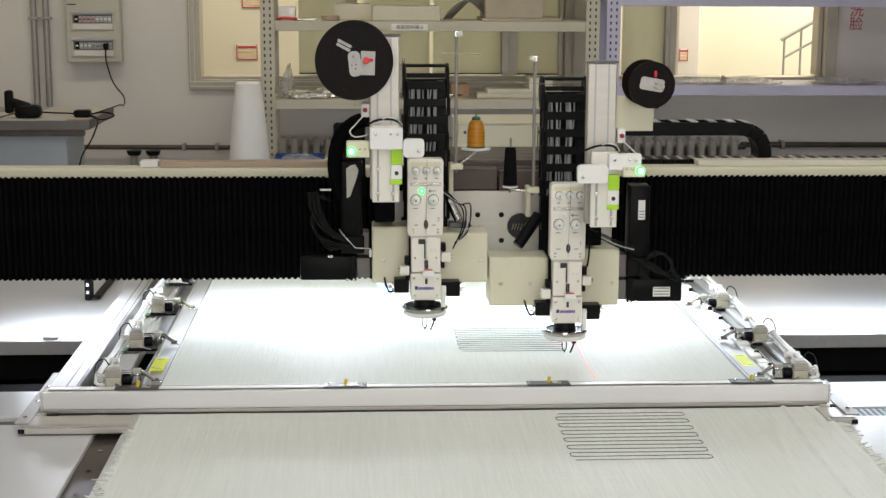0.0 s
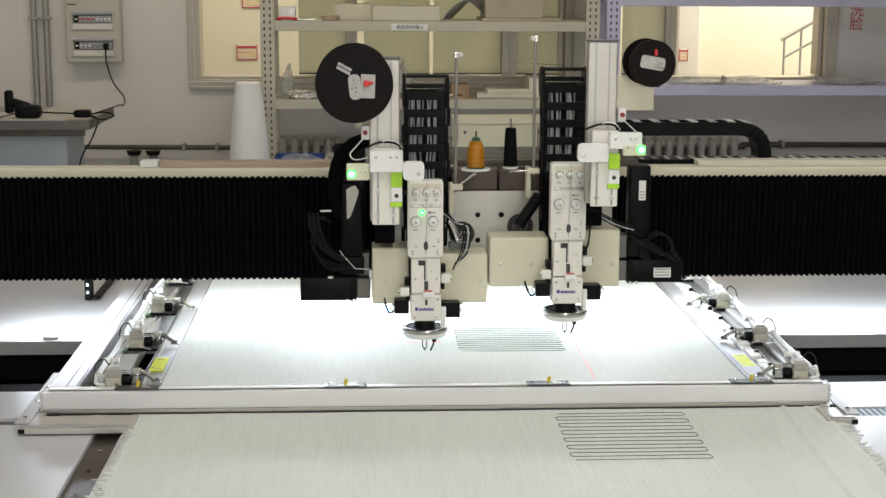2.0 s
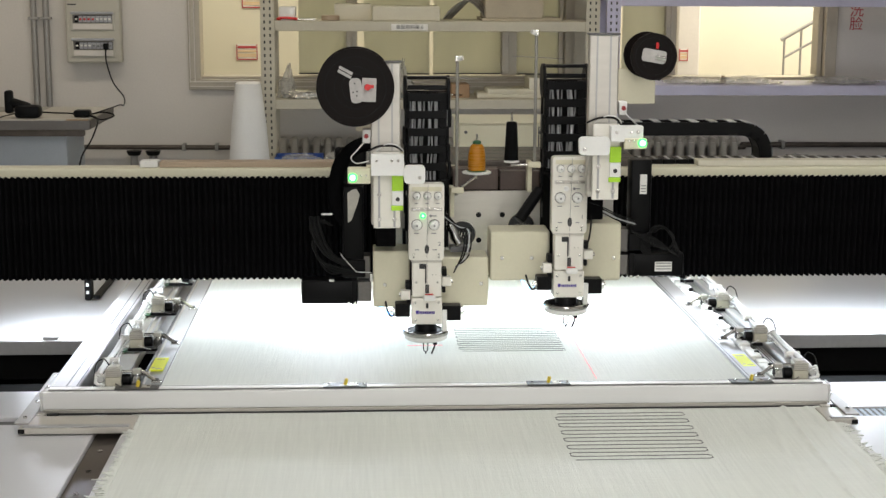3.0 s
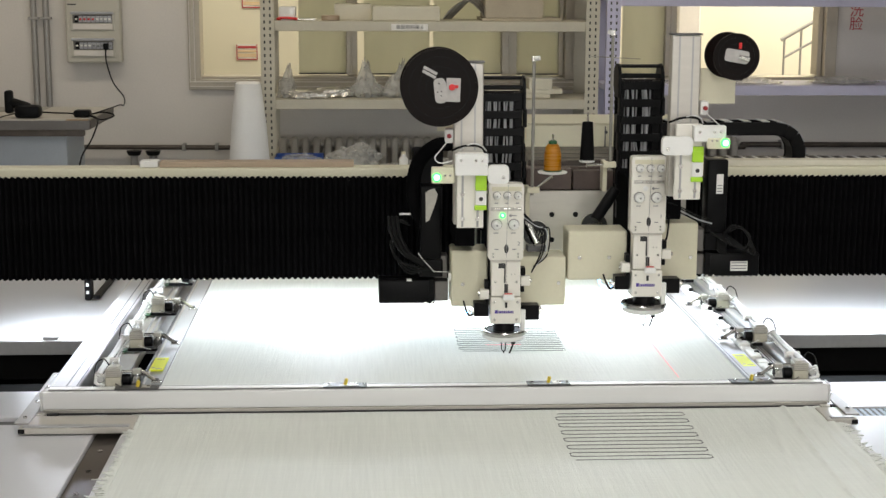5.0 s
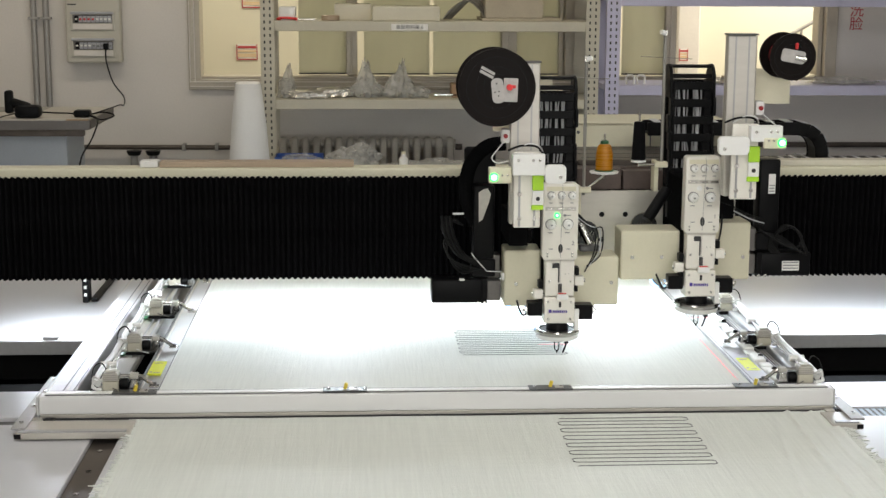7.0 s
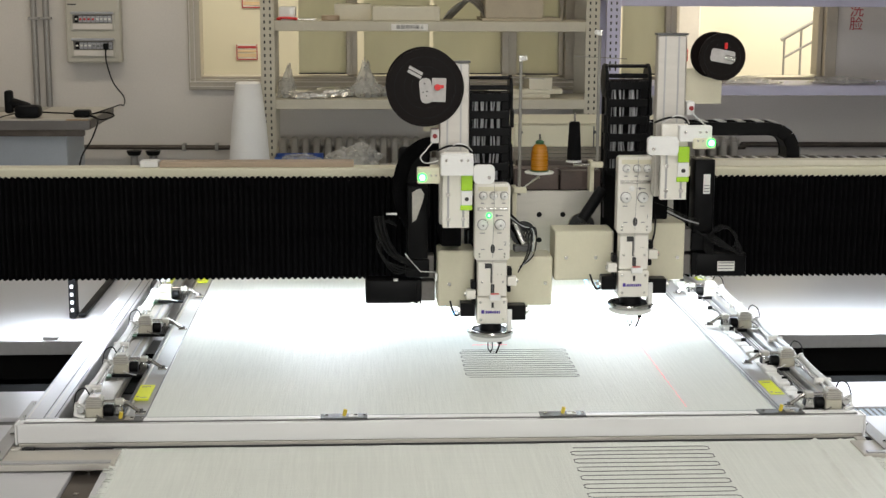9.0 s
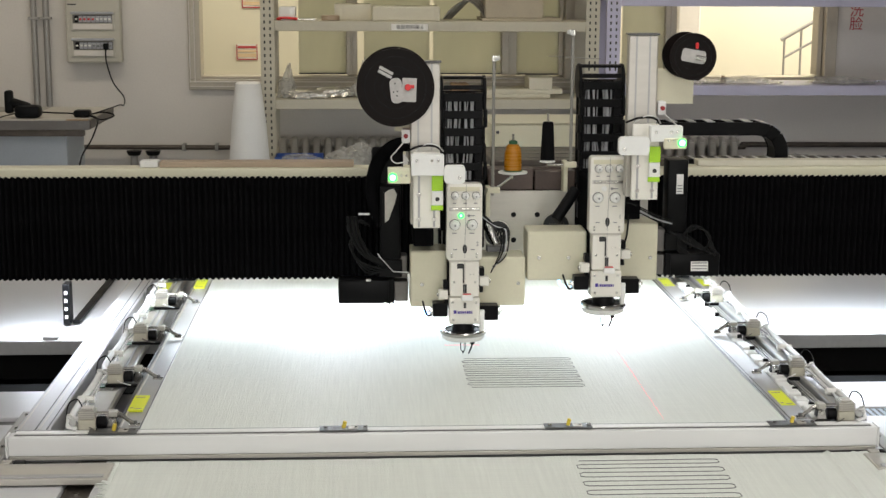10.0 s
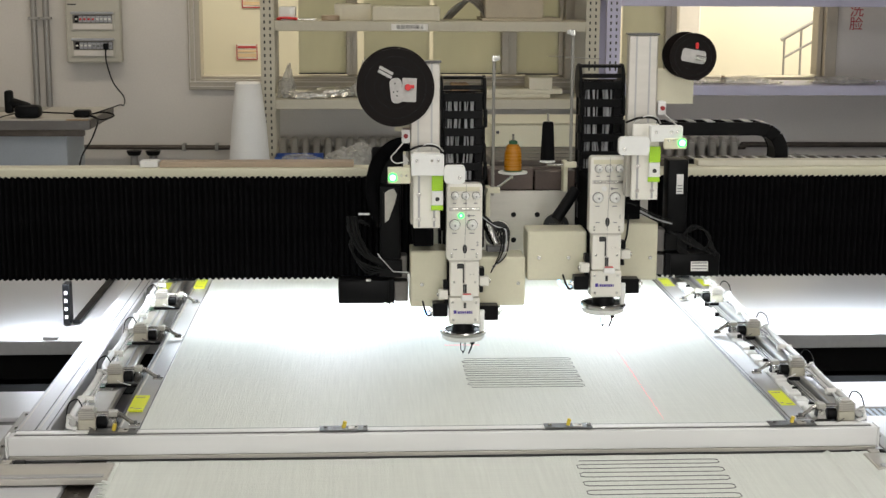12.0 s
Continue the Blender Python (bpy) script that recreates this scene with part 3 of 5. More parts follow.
tagged(part("tape_roll", rod((-0.17, RY + 0.08, S2), (-0.17, RY + 0.08, S2 + 0.028), 0.05, 32, bevel=0.004), WOOD), "tan adhesive tape roll lying on the rack shelf", "tape roll")
fp = empty("foil_strip_bundle", "bent bundle of grey foil strips on the rack shelf", "bundle", 0.56, RY + 0.1, S2)
for i in range(16):
    o = 0.0065 * i
    part("strip", hose([(-0.11 + o * 0.5, o, 0.008), (-0.06 + o, o * 0.6, 0.07 + o * 0.4), (0.02 + o * 0.6, o * 0.7, 0.11 + o * 0.2), (0.10 + o * 0.4, o, 0.05), (0.12 + o * 0.3, o, 0.008)], 0.0036, 5, 6), STRIPM, fp)
# plastic bags with small parts
for k, (x, y, rx, rz, pk, mm, lb) in enumerate((
        (-0.42, 0.12, 0.06, 0.065, 1.6, BAG, "clear plastic bag of small parts on the rack"),
        (-0.30, 0.08, 0.13, 0.030, 0, BAGS, "silver antistatic bag lying on the rack"),
        (-0.16, 0.15, 0.13, 0.040, 0, BAGS, "silver antistatic bag lying on the rack"),
        (0.02, 0.12, 0.085, 0.075, 1.5, BAG, "clear plastic bag with dark parts on the rack"),
        (0.12, 0.17, 0.08, 0.035, 0.4, BAG, "clear plastic bag of small parts on the rack"),
        (0.20, 0.12, 0.085, 0.072, 1.5, BAG, "clear plastic bag of small parts on the rack"),
        (0.31, 0.12, 0.08, 0.035, 0.3, BAG, "clear plastic bag of small parts on the rack"))):
    ob = tagged(part("parts_bag", crumple(rx, 0.07, rz, k + 1, pk), mm, smooth=True), lb, "bag", "bags on the rack")
    ob.location = (x, RY + y, S1)
    for j in range(3):
        a = random.uniform(-0.4, 0.4)
        part("small_part", box(a * rx - 0.014, a * rx + 0.014, -0.02 + 0.01 * j, 0.0 + 0.01 * j, 0.004, 0.012 + 0.008 * j, 0.003), DSTEEL if j else BLACKP, ob)
tagged(part("steel_plate", box(0.40, 0.56, RY + 0.10, RY + 0.11, S1 + 0.012, S1 + 0.02), STEEL), "thin steel strip leaning on the rack", "plate").rotation_euler = (0, 0, 0)
carton("carton", "small brown cardboard box on the rack shelf", 0.50, 0.60, RY + 0.1, RY + 0.3, S1, S1 + 0.07, CARD)
for k, (x0, x1, z0, z1) in enumerate(((0.64, 1.05, 0, 0.022), (0.70, 1.12, 0.0225, 0.045), (0.93, 1.06, 0.0455, 0.11))):
    carton("carton", "flat white paper carton stacked on the rack shelf", x0, x1, RY + 0.08, RY + 0.34, S1 + z0, S1 + z1, CARDL)
for k, (x, rx, rz) in enumerate(((1.85, 0.16, 0.02), (2.15, 0.22, 0.022), (2.75, 0.2, 0.025))):
    ob = tagged(part("film_wrap", crumple(rx, 0.12, rz, k + 11, 0.2), BAG, smooth=True), "folded clear plastic film on the lilac rack", "film", "folded films")
    ob.location = (x, RY + 0.17, 1.3475)
for x in (1.50, 1.56):
    c = empty("cable_clip", "small white cable clip standing on the lilac rack", "clip", x, RY + 0.1, 1.3475)
    part("hoop", hose([(-0.02, 0, 0), (-0.02, 0, 0.045), (0.02, 0, 0.045), (0.02, 0, 0.0)], 0.006, 4), PAPER, c)
tagged(part("orange_cap", rod((2.05, RY + 0.2, 1.3475), (2.05, RY + 0.2, 1.39), 0.016, 16, 0.01), WOOD), "small orange cap standing on the lilac rack", "cap")
# lower shelf things behind the bridge
tr = empty("blue_tray", "blue plastic parts tray with bagged pieces", "tray", -0.34, RY - 0.1, 0.92)
part("base", box(-0.13, 0.13, -0.1, 0.1, 0, 0.004), BLUEP, tr)
for a in ((-0.13, 0.13, -0.1, -0.096), (-0.13, 0.13, 0.096, 0.1), (-0.13, -0.126, -0.096, 0.096), (0.126, 0.13, -0.096, 0.096)):
    part("side", box(*a, 0.004, 0.055), BLUEP, tr)
st = tagged(part("packing_table", box(-0.55, 3.5, RY - 0.45, RY - 0.02, 0.88, 0.919, 0.004), TABLEE), "low steel shelf board carrying loose bagged parts", "shelf board")
for x in (-0.5, 3.4):
    part("leg", box(x, x + 0.04, RY - 0.4, RY - 0.06, 0, 0.88), TABLEE, st)
for k, (x, rx, rz, pk, mm) in enumerate(((-0.30, 0.13, 0.04, 0.3, BAG), (-0.05, 0.15, 0.07, 0.6, BAG), (0.35, 0.2, 0.03, 0.3, BAG), (0.7, 0.22, 0.03, 0.2, BAG), (1.62, 0.13, 0.022, 0.4, BAG), (1.86, 0.12, 0.03, 0.5, BAG), (2.45, 0.2, 0.04, 0.4, BAG), (2.85, 0.22, 0.035, 0.4, BAG))):
    ob = tagged(part("parts_bag", crumple(rx, 0.10, rz, k + 21, pk), mm, smooth=True), "crumpled clear plastic bag behind the bridge", "bag", "bags behind the bridge")
    ob.location = (x, RY - 0.24, 0.9195 + (0.006 if k == 0 else 0))
for k, x in enumerate((0.22, 0.68, 0.86, 0.98)):
    bt = empty("spray_bottle", "small pale bottle standing behind the bridge", "bottle", x, RY - 0.3, 0.9195, "bottles behind the bridge")
    part("body", lathe([(0.022, 0), (0.024, 0.01), (0.024, 0.06), (0.012, 0.075), (0.012, 0.085)], (0, 0, 0), seg=20), PAPER, bt, smooth=True)
    part("cap", rod((0, 0, 0.085), (0, 0, 0.1), 0.012, 16), CREAM, bt)

# ---- machine bed and bridge ----
TZ = 0.745
bt = structure("machine_table_back", box(-3.2, 4.2, 4.80, 7.3, TZ - 0.045, TZ, 0.003), TABLEM, "white laminate machine table behind the gap")
part("edge_trim", box(-3.2, 4.2, 4.792, 4.7995, TZ - 0.047, TZ - 0.001, 0.001), ALUY, bt, "aluminium edge trim")
part("apron", box(-3.2, 4.2, 4.83, 4.86, TZ - 0.14, TZ - 0.031), GAPDARK, bt)
structure("machine_table_left", box(-3.2, -0.712, 1.2, 3.865, TZ - 0.03, TZ, 0.003), TABLEM, "white laminate machine table in front")
structure("machine_table_left_back", box(-3.2, -0.712, 3.93, 4.19, TZ - 0.03, TZ, 0.003), TABLEM, "white laminate table strip beside the slot")
structure("machine_table_right", box(1.27, 4.2, 1.2, 3.858, TZ - 0.03, TZ, 0.003), TABLEM, "white laminate machine table in front")
structure("machine_table_right_back", box(1.27, 4.2, 3.942, 4.20, TZ - 0.03, TZ, 0.003), TABLEM, "white laminate table strip beside the slot")
structure("machine_table_middle", box(-0.64, 1.262, 1.2, 4.19, TZ - 0.03, TZ, 0.003), TABLEM, "white laminate centre table under the fabric")
gr = structure("guide_rail_left", box(-0.711, -0.641, 1.2, 4.19, TZ - 0.05, TZ - 0.012, 0.002), BROWN, "oily dark brown guide rail between the tables")
for i in range(14):
    part("rail_bolt", rod((-0.676, 1.9 + i * 0.16, TZ - 0.012), (-0.676, 1.9 + i * 0.16, TZ - 0.008), 0.007, 10), STEEL, gr)
for x in (-1.06, -1.5, 1.9):
    part("edge_bracket", box(x, x + 0.05, 4.80, 4.83, TZ + 0.0002, TZ + 0.012, 0.002), ALUY, bt)
# bed and beams take the gap's darkness from their colour
bed = structure("machine_bed", box(-3.2, 4.2, 1.3, 7.2, 0.0, 0.5, 0.01), GAPDARK, "machine bed under the tables, coloured near-black for the gap's shade")
part("bed_beam", box(-3.2, 4.2, 4.235, 4.30, 0.5, 0.66, 0.004), GAPDARK, bed)
part("bed_beam", box(-3.2, 4.2, 4.60, 4.72, 0.5, 0.62, 0.004), GAPDARK, bed)
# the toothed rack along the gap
rk = tagged(part("gear_rack", box(-3.2, 4.2, 4.205, 4.232, 0.5, 0.69), GAPDARK), "dark toothed rack along the gap", "gear rack")
tooth = prism([(0, 0), (0.008, 0.018), (0.014, 0.018), (0.022, 0)], 0, 0.026)
first = part("tooth", tooth, DSTEEL, rk)
first.location = (-1.6, 4.206, 0.69)
for i in range(1, 140):
    x = -1.6 + i * 0.024
    if -0.85 < x < 1.25:
        continue
    o = new("tooth", first.data)
    o.parent, o.location = rk, (x, 4.206, 0.69)
# measuring strip in the slot
ms = structure("slot_strip", box(1.27, 4.2, 3.8585, 3.9415, TZ - 0.02, TZ - 0.004), STRIPB, "grey-blue measuring strip in the table slot")
tk = box(0, 0.006, 3.862, 3.938, TZ - 0.004, TZ - 0.0035)
t0 = part("tick", tk, INK, ms)
t0.location = (1.30, 0, 0)
for i in range(1, 60):
    o = new("tick", t0.data)
    o.parent, o.location = ms, (1.30 + i * 0.018, 0, 0)
structure("slot_strip_left", box(-3.2, -0.712, 3.8655, 3.9295, TZ - 0.03, TZ - 0.012), DSTEEL, "dark steel strip in the table slot")

br = structure("bridge_beam", box(-3.2, 4.2, 4.70, 4.785, 1.02, 1.331, 0.006), CREAM, "cream painted bridge beam across the machine")
part("back_web", box(-3.2, 4.2, 4.786, 4.95, 1.02, 1.25, 0.004), CREAM, br)
for x in (-3.0, 4.0):
    part("pillar", box(x - 0.15, x + 0.15, 4.72, 5.0, 0.0, 1.02, 0.01), CREAM, br)
part("strip_lamp_housing", box(-1.6, 2.4, 4.92, 4.98, 0.989, 1.019, 0.004), ALU, br)
part("strip_lamp_housing", box(-1.6, 2.4, 4.80, 4.85, 0.999, 1.019, 0.004), ALU, br)
for lx in FLOODS:
    part("flood_lamp_housing", box(lx - 0.15, lx + 0.15, 4.854, 4.916, 0.992, 1.019, 0.004), ALU, br)


def pleat(k, pitch, z0, z1, yf, yb):
    """One fold of the pleated cover, a little uneven."""
    b = bmesh.new()
    w = 0.0016 * math.sin(k * 2.3)
    rows = []
    for x, y, dz in ((0, yf + 0.013, -0.003), (pitch * 0.36 + w, yf + w, 0.004 + w), (pitch * 0.64 + w, yf + w * 0.5, 0.005), (pitch, yf + 0.013, -0.003)):
        rows.append([b.verts.new(p) for p in ((x, yb, z1 - 0.014), (x, y, z1 + dz), (x + w * 0.6, y - w * 0.5, (z0 + z1) / 2), (x, y, z0 - dz * 0.55), (x, yb, z0))])
    for p, q in zip(rows, rows[1:]):
        for i in range(4):
            b.faces.new((p[i], p[i + 1], q[i + 1], q[i]))
    bmesh.ops.recalc_face_normals(b, faces=b.faces)
    return b


bel = empty("bellows_cover", "black pleated bellows cover along the bridge front", "bellows cover", -1.9, 0, 0)
PITCH = 0.0188
kinds = [part("pleat", pleat(k, PITCH, 0.979, 1.306, 4.655, 4.695), BELLM, bel) for k in range(5)]
for i in range(240):
    o = kinds[i] if i < 5 else new("pleat", kinds[random.randrange(5)].data)
    o.parent, o.location = bel, (i * PITCH, 0, 0)
part("backing", box(0.0, 240 * PITCH, 4.688, 4.697, 0.981, 1.290), BELLM, bel)
structure("bridge_end_cover", box(-3.19, -1.905, 4.655, 4.698, 0.98, 1.306), BELLM, "black flat cover at the end of the bridge")
structure("bridge_end_cover", box(2.62, 4.19, 4.655, 4.698, 0.98, 1.306), BELLM, "black flat cover at the end of the bridge")
# boards lying on the bridge
tagged(part("wood_board", box(-0.648, -0.027, 4.715, 4.78, 1.3315, 1.349, 0.002), WOOD), "thin raw wooden board lying on the bridge beam", "board")
tagged(part("white_board", box(-0.71, -0.652, 4.715, 4.78, 1.3315, 1.351, 0.002), PAPER), "short white plastic strip lying on the bridge beam", "board")
tagged(part("white_sheet", box(1.095, 2.6, 4.72, 4.784, 1.3315, 1.350, 0.002), CARDL), "long pale beige strip lying on the bridge beam", "board")

# ---- clamping frame ----
FY = 3.935
fr = empty("clamping_frame", "white and aluminium fabric clamping frame with side clamps", "clamping frame", 0, FY, 0)
part("front_beam", box(-0.875, 1.303, -0.014, 0.030, 0.768, 0.8175, 0.003), BEAMW, fr, "white coated front beam")
part("beam_lip", box(-0.86, 1.29, 0.003, 0.027, 0.8178, 0.8215, 0.001), WHITEP, fr)
part("beam_groove", box(-0.86, 1.29, -0.004, 0.002, 0.8178, 0.8192), DSTEEL, fr)
part("beam_groove", box(-0.86, 1.29, 0.0275, 0.031, 0.8178, 0.821), DSTEEL, fr)
part("beam_skirt", box(-0.872, 1.300, -0.0165, 0.026, 0.7585, 0.7675, 0.001), ALU, fr, "bare aluminium skirt profile")
part("beam_foot", box(-0.868, 1.296, -0.015, 0.02, 0.7535, 0.758, 0.001), DSTEEL, fr)
part("end_cap", box(-0.881, -0.8755, -0.015, 0.031, 0.763, 0.8185, 0.002), BEAMW, fr)
part("end_cap", box(1.3035, 1.309, -0.015, 0.031, 0.763, 0.8185, 0.002), BEAMW, fr)
for x0, x1 in ((-0.921, -0.883), (1.311, 1.349)):
    gp = part("gusset_plate", box(x0, x1, -0.145, 0.36, 0.7665, 0.772, 0.002), PIPE, fr, "grey steel gusset plate")
    for y in (-0.1, 0.05, 0.2, 0.32):
        part("gusset_bolt", rod(((x0 + x1) / 2, y, 0.772), ((x0 + x1) / 2, y, 0.776), 0.006, 6), STEEL, gp)
for x0, x1, end in ((-0.905, -0.607, -0.905), (1.252, 1.335, 1.318)):
    ft = part("foot_bar", box(x0, x1, -0.175, -0.06, 0.749, 0.766, 0.003), ALU, fr)
    part("foot_tee", box(x0 + 0.01, x1 - 0.01, -0.172, -0.155, 0.7665, 0.771, 0.001), ALUY, ft)
    part("rubber_end", box(end, end + 0.017, -0.1765, -0.172, 0.752, 0.764), BLACKP, ft)
    part("bracket", box(x0 + 0.02, x0 + 0.045, -0.058, -0.032, 0.749, 0.767, 0.002), ALU, fr)
    part("bracket", box(x0 + 0.05, x0 + 0.078, -0.055, -0.032, 0.749, 0.766, 0.002), BLACKP, fr)
L = 2.55
for side, xo0, xo1, xr0, xr1, xm, xi0, xi1 in ((-1, -0.868, -0.781, -0.742, -0.672, -0.674, -0.620, -0.558), (1, 1.244, 1.296, 1.208, 1.238, 1.222, 1.084, 1.154)):
    ob = part("side_beam", box(xo0, xo1, 0.032, L, 0.765, 0.820, 0.004), ALUY, fr, "extruded aluminium side beam")
    for g in (0.12, 0.58, 0.68, 0.9):
        xg = xo0 + (xo1 - xo0) * g
        part("groove", box(xg - 0.0018, xg + 0.0018, 0.04, L, 0.8202, 0.8212), DSTEEL if g in (0.58, 0.9) else ALU, ob)
    cr = part("centre_rail", box(xr0, xr1, 0.032, L, 0.783, 0.802, 0.003), ALU, fr, "satin aluminium clamp rail")
    for g in (0.15, 0.62, 0.92):
        xg = xr0 + (xr1 - xr0) * g
        part("rail_ridge", box(xg - 0.003, xg + 0.003, 0.034, L, 0.8022, 0.8075, 0.001), ALUY if g > 0.6 else ALU, cr)
    ir = part("inner_rail", box(xi0, xi1, 0.032, L, 0.795, 0.8213, 0.002), ALUY, fr, "flat aluminium fabric rail")
    if side < 0:
        part("rail_lip", box(xi0, xi0 + 0.006, 0.034, L, 0.8215, 0.828, 0.001), DSTEEL, ir)
        part("rail_lip", box(xi0 + 0.009, xi0 + 0.014, 0.034, L, 0.8215, 0.8265, 0.001), ALU, ir)
        part("rail_edge", box(xi1 - 0.003, xi1 - 0.0005, 0.034, L, 0.8215, 0.8224), DSTEEL, ir)
    else:
        part("rail_edge", box(xi0 + 0.001, xi0 + 0.004, 0.034, L, 0.8215, 0.8232), DSTEEL, ir)
        part("rail_edge", box(xi0 + 0.012, xi0 + 0.014, 0.034, L, 0.8215, 0.8225), DSTEEL, ir)
    for y0 in (0.172, 1.70):
        xs = (xi0 + 0.009) if side < 0 else (xi0 + 0.024)
        st_ = part("sticker", box(xs, xs + 0.039, y0, y0 + 0.14, 0.8233 if side < 0 else 0.8215, 0.8275 if side < 0 else 0.822), YELLOW, ir, "bright yellow warning sticker")
        zt = 0.8276 if side < 0 else 0.8221
        part("print_bar", box(xs + 0.006, xs + 0.030, y0 + 0.118, y0 + 0.124, zt, zt + 0.0002), GREYINK, st_)
        part("print_bar", box(xs + 0.004, xs + 0.012, y0 + 0.02, y0 + 0.028, zt, zt + 0.0002), GREYINK, st_)
        part("print_bar", box(xs + 0.016, xs + 0.034, y0 + 0.014, y0 + 0.019, zt, zt + 0.0002), GREYINK, st_)
    part("sticker", box(*((1.25, 1.288) if side > 0 else (-0.738, -0.70)), 1.70, 1.82, 0.8215, 0.822), YELLOW, ob, "bright yellow warning sticker")
    # pneumatic side clamps with valve blocks, levers and hoses
    d = -side
    for k, y in enumerate((0.055, 0.485, 0.965, 1.455, 1.94)):
        def at(u0, u1):
            return sorted((xm + d * u0, xm + d * u1))
        c = part("clamp_base", box(*at(-0.042, 0.058), y - 0.024, y + 0.026, 0.808, 0.8165, 0.002), BLACKP, fr, "pneumatic clamp with steel lever")
        part("valve_block", box(*at(-0.038, 0.005), y - 0.019, y + 0.024, 0.817, 0.8445, 0.003), VALVEB, c, "beige valve block")
        part("valve_cover", box(*at(-0.036, 0.004), y - 0.018, y + 0.022, 0.845, 0.868, 0.003), VALVE, c, "grey ribbed valve cover")
        for q in range(4):
            part("block_fin", box(*at(-0.0375, 0.0055), y - 0.0205, y - 0.0185, 0.847 + q * 0.0055, 0.8495 + q * 0.0055), ALU, c)
        part("valve_cap", box(*at(-0.030, -0.001), y - 0.014, y + 0.016, 0.8685, 0.873, 0.002), ALU, c)
        part("cylinder", rod((xm + d * 0.0055, y + 0.002, 0.833), (xm + d * 0.030, y + 0.002, 0.833), 0.0155, 18, bevel=0.003), BLACKP, c, smooth=True)
        part("guide_rod", rod((xm + d * 0.0055, y - 0.006, 0.857), (xm + d * 0.036, y - 0.006, 0.857), 0.0035, 10), STEEL, c)
        part("guide_rod", rod((xm + d * 0.0055, y + 0.010, 0.855), (xm + d * 0.036, y + 0.010, 0.855), 0.003, 10), RIM, c)
        part("pivot_block", box(*at(0.036, 0.058), y - 0.013, y + 0.014, 0.849, 0.863, 0.003), VALVE, c, "worn steel pivot block")
        for o in (-0.016, 0.012):
            part("fork", prism([(xm + d * 0.034, 0.817), (xm + d * 0.060, 0.817), (xm + d * 0.056, 0.846), (xm + d * 0.040, 0.848)][::d], y + o, y + o + 0.004), RIM, c)
        part("roller", rod((xm + d * 0.047, y - 0.011, 0.832), (xm + d * 0.047, y + 0.011, 0.832), 0.0125, 18, bevel=0.002), BLACKP, c, "black rubber roller", smooth=True)
        part("lever", hose([(xm + d * 0.054, y, 0.856), (xm + d * 0.068, y - 0.004, 0.853), (xm + d * 0.082, y - 0.009, 0.843), (xm + d * 0.100, y - 0.014, 0.834)], 0.005, 4, 8), RIM, c, smooth=True)
        part("lever", hose([(xm + d * 0.056, y + 0.012, 0.846), (xm + d * 0.076, y + 0.004, 0.842), (xm + d * 0.092, y - 0.008, 0.833)], 0.0035, 4, 8), FLANGE, c, smooth=True)
        part("pivot", rod((xm + d * 0.050, y - 0.024, 0.842), (xm + d * 0.050, y + 0.022, 0.842), 0.004, 10), STEEL, c)
        part("pressure_pad", box(*at(0.088, 0.116), y - 0.024, y - 0.006, 0.8280, 0.8325, 0.002), STEEL, c)
        part("pad_nut", rod((xm + d * 0.104, y - 0.014, 0.832), (xm + d * 0.104, y - 0.014, 0.840), 0.005, 6), DSTEEL, c)
        part("fitting", rod((xm - d * 0.02, y + 0.018, 0.84), (xm - d * 0.02, y + 0.034, 0.84), 0.006, 10), BRASS if k == 0 else DSTEEL, c)
        part("hose_loop", hose([(xm - d * 0.030, y + 0.02, 0.862), (xm - d * 0.046, y + 0.03, 0.884), (xm - d * 0.068, y + 0.03, 0.872), (xm - d * 0.070, y + 0.0, 0.842)], 0.0018), CABLEK, c)
        for q in range(3):
            part("hose_loop", hose([(xm - d * 0.036, y - 0.010 + 0.008 * q, 0.838 + 0.006 * q), (xm - d * (0.052 + 0.006 * q), y - 0.018, 0.856 - 0.008 * q), (xm - d * (0.066 - 0.004 * q), y + 0.004 * q, 0.850), (xm - d * (0.058 + 0.003 * q), y - 0.03, 0.832), (xm - d * 0.038, y - 0.03 - 0.006 * q, 0.826)], 0.0024 + 0.0006 * (q == 0)), CABLEW, c)
        part("wire_tail", hose([(xm - d * 0.010, y - 0.019, 0.826), (xm + d * 0.008, y - 0.032, 0.822), (xm + d * 0.030, y - 0.038, 0.8185)], 0.0016), CABLEW if k % 2 else FLANGE, c)
        part("green_board", box(*at(-0.060, -0.0425), y - 0.03, y + 0.01, 0.8085, 0.811), GREENP, c, "small green circuit board")
        if k:
            xw = xm - d * 0.058
            part("air_hose", hose([(xw, y - 0.02, 0.845), (xw - d * 0.004, y - 0.12, 0.836), (xw - d * 0.014, y - 0.26, 0.828), (xw - d * 0.010, y - 0.36, 0.830), (xw + d * 0.006, y - 0.44, 0.836)], 0.0085, 6, 10), CABLEW, c, "thick white sleeved hose", smooth=True)
            for q in range(3):
                part("air_hose", hose([(xw + d * (0.010 + q * 0.006), y - 0.02, 0.842), (xw + d * (0.012 - q * 0.008), y - 0.16, 0.828), (xw + d * (0.002 + q * 0.007), y - 0.30, 0.829), (xw + d * 0.012, y - 0.43, 0.838)], 0.0026, 6, 6), (CLEARP, CABLEW, CABLEG)[q], c)
            part("cable_tie", rod((xw - d * 0.024, y - 0.21, 0.829), (xw + d * 0.02, y - 0.21, 0.829), 0.010, 8), PAPER, c)
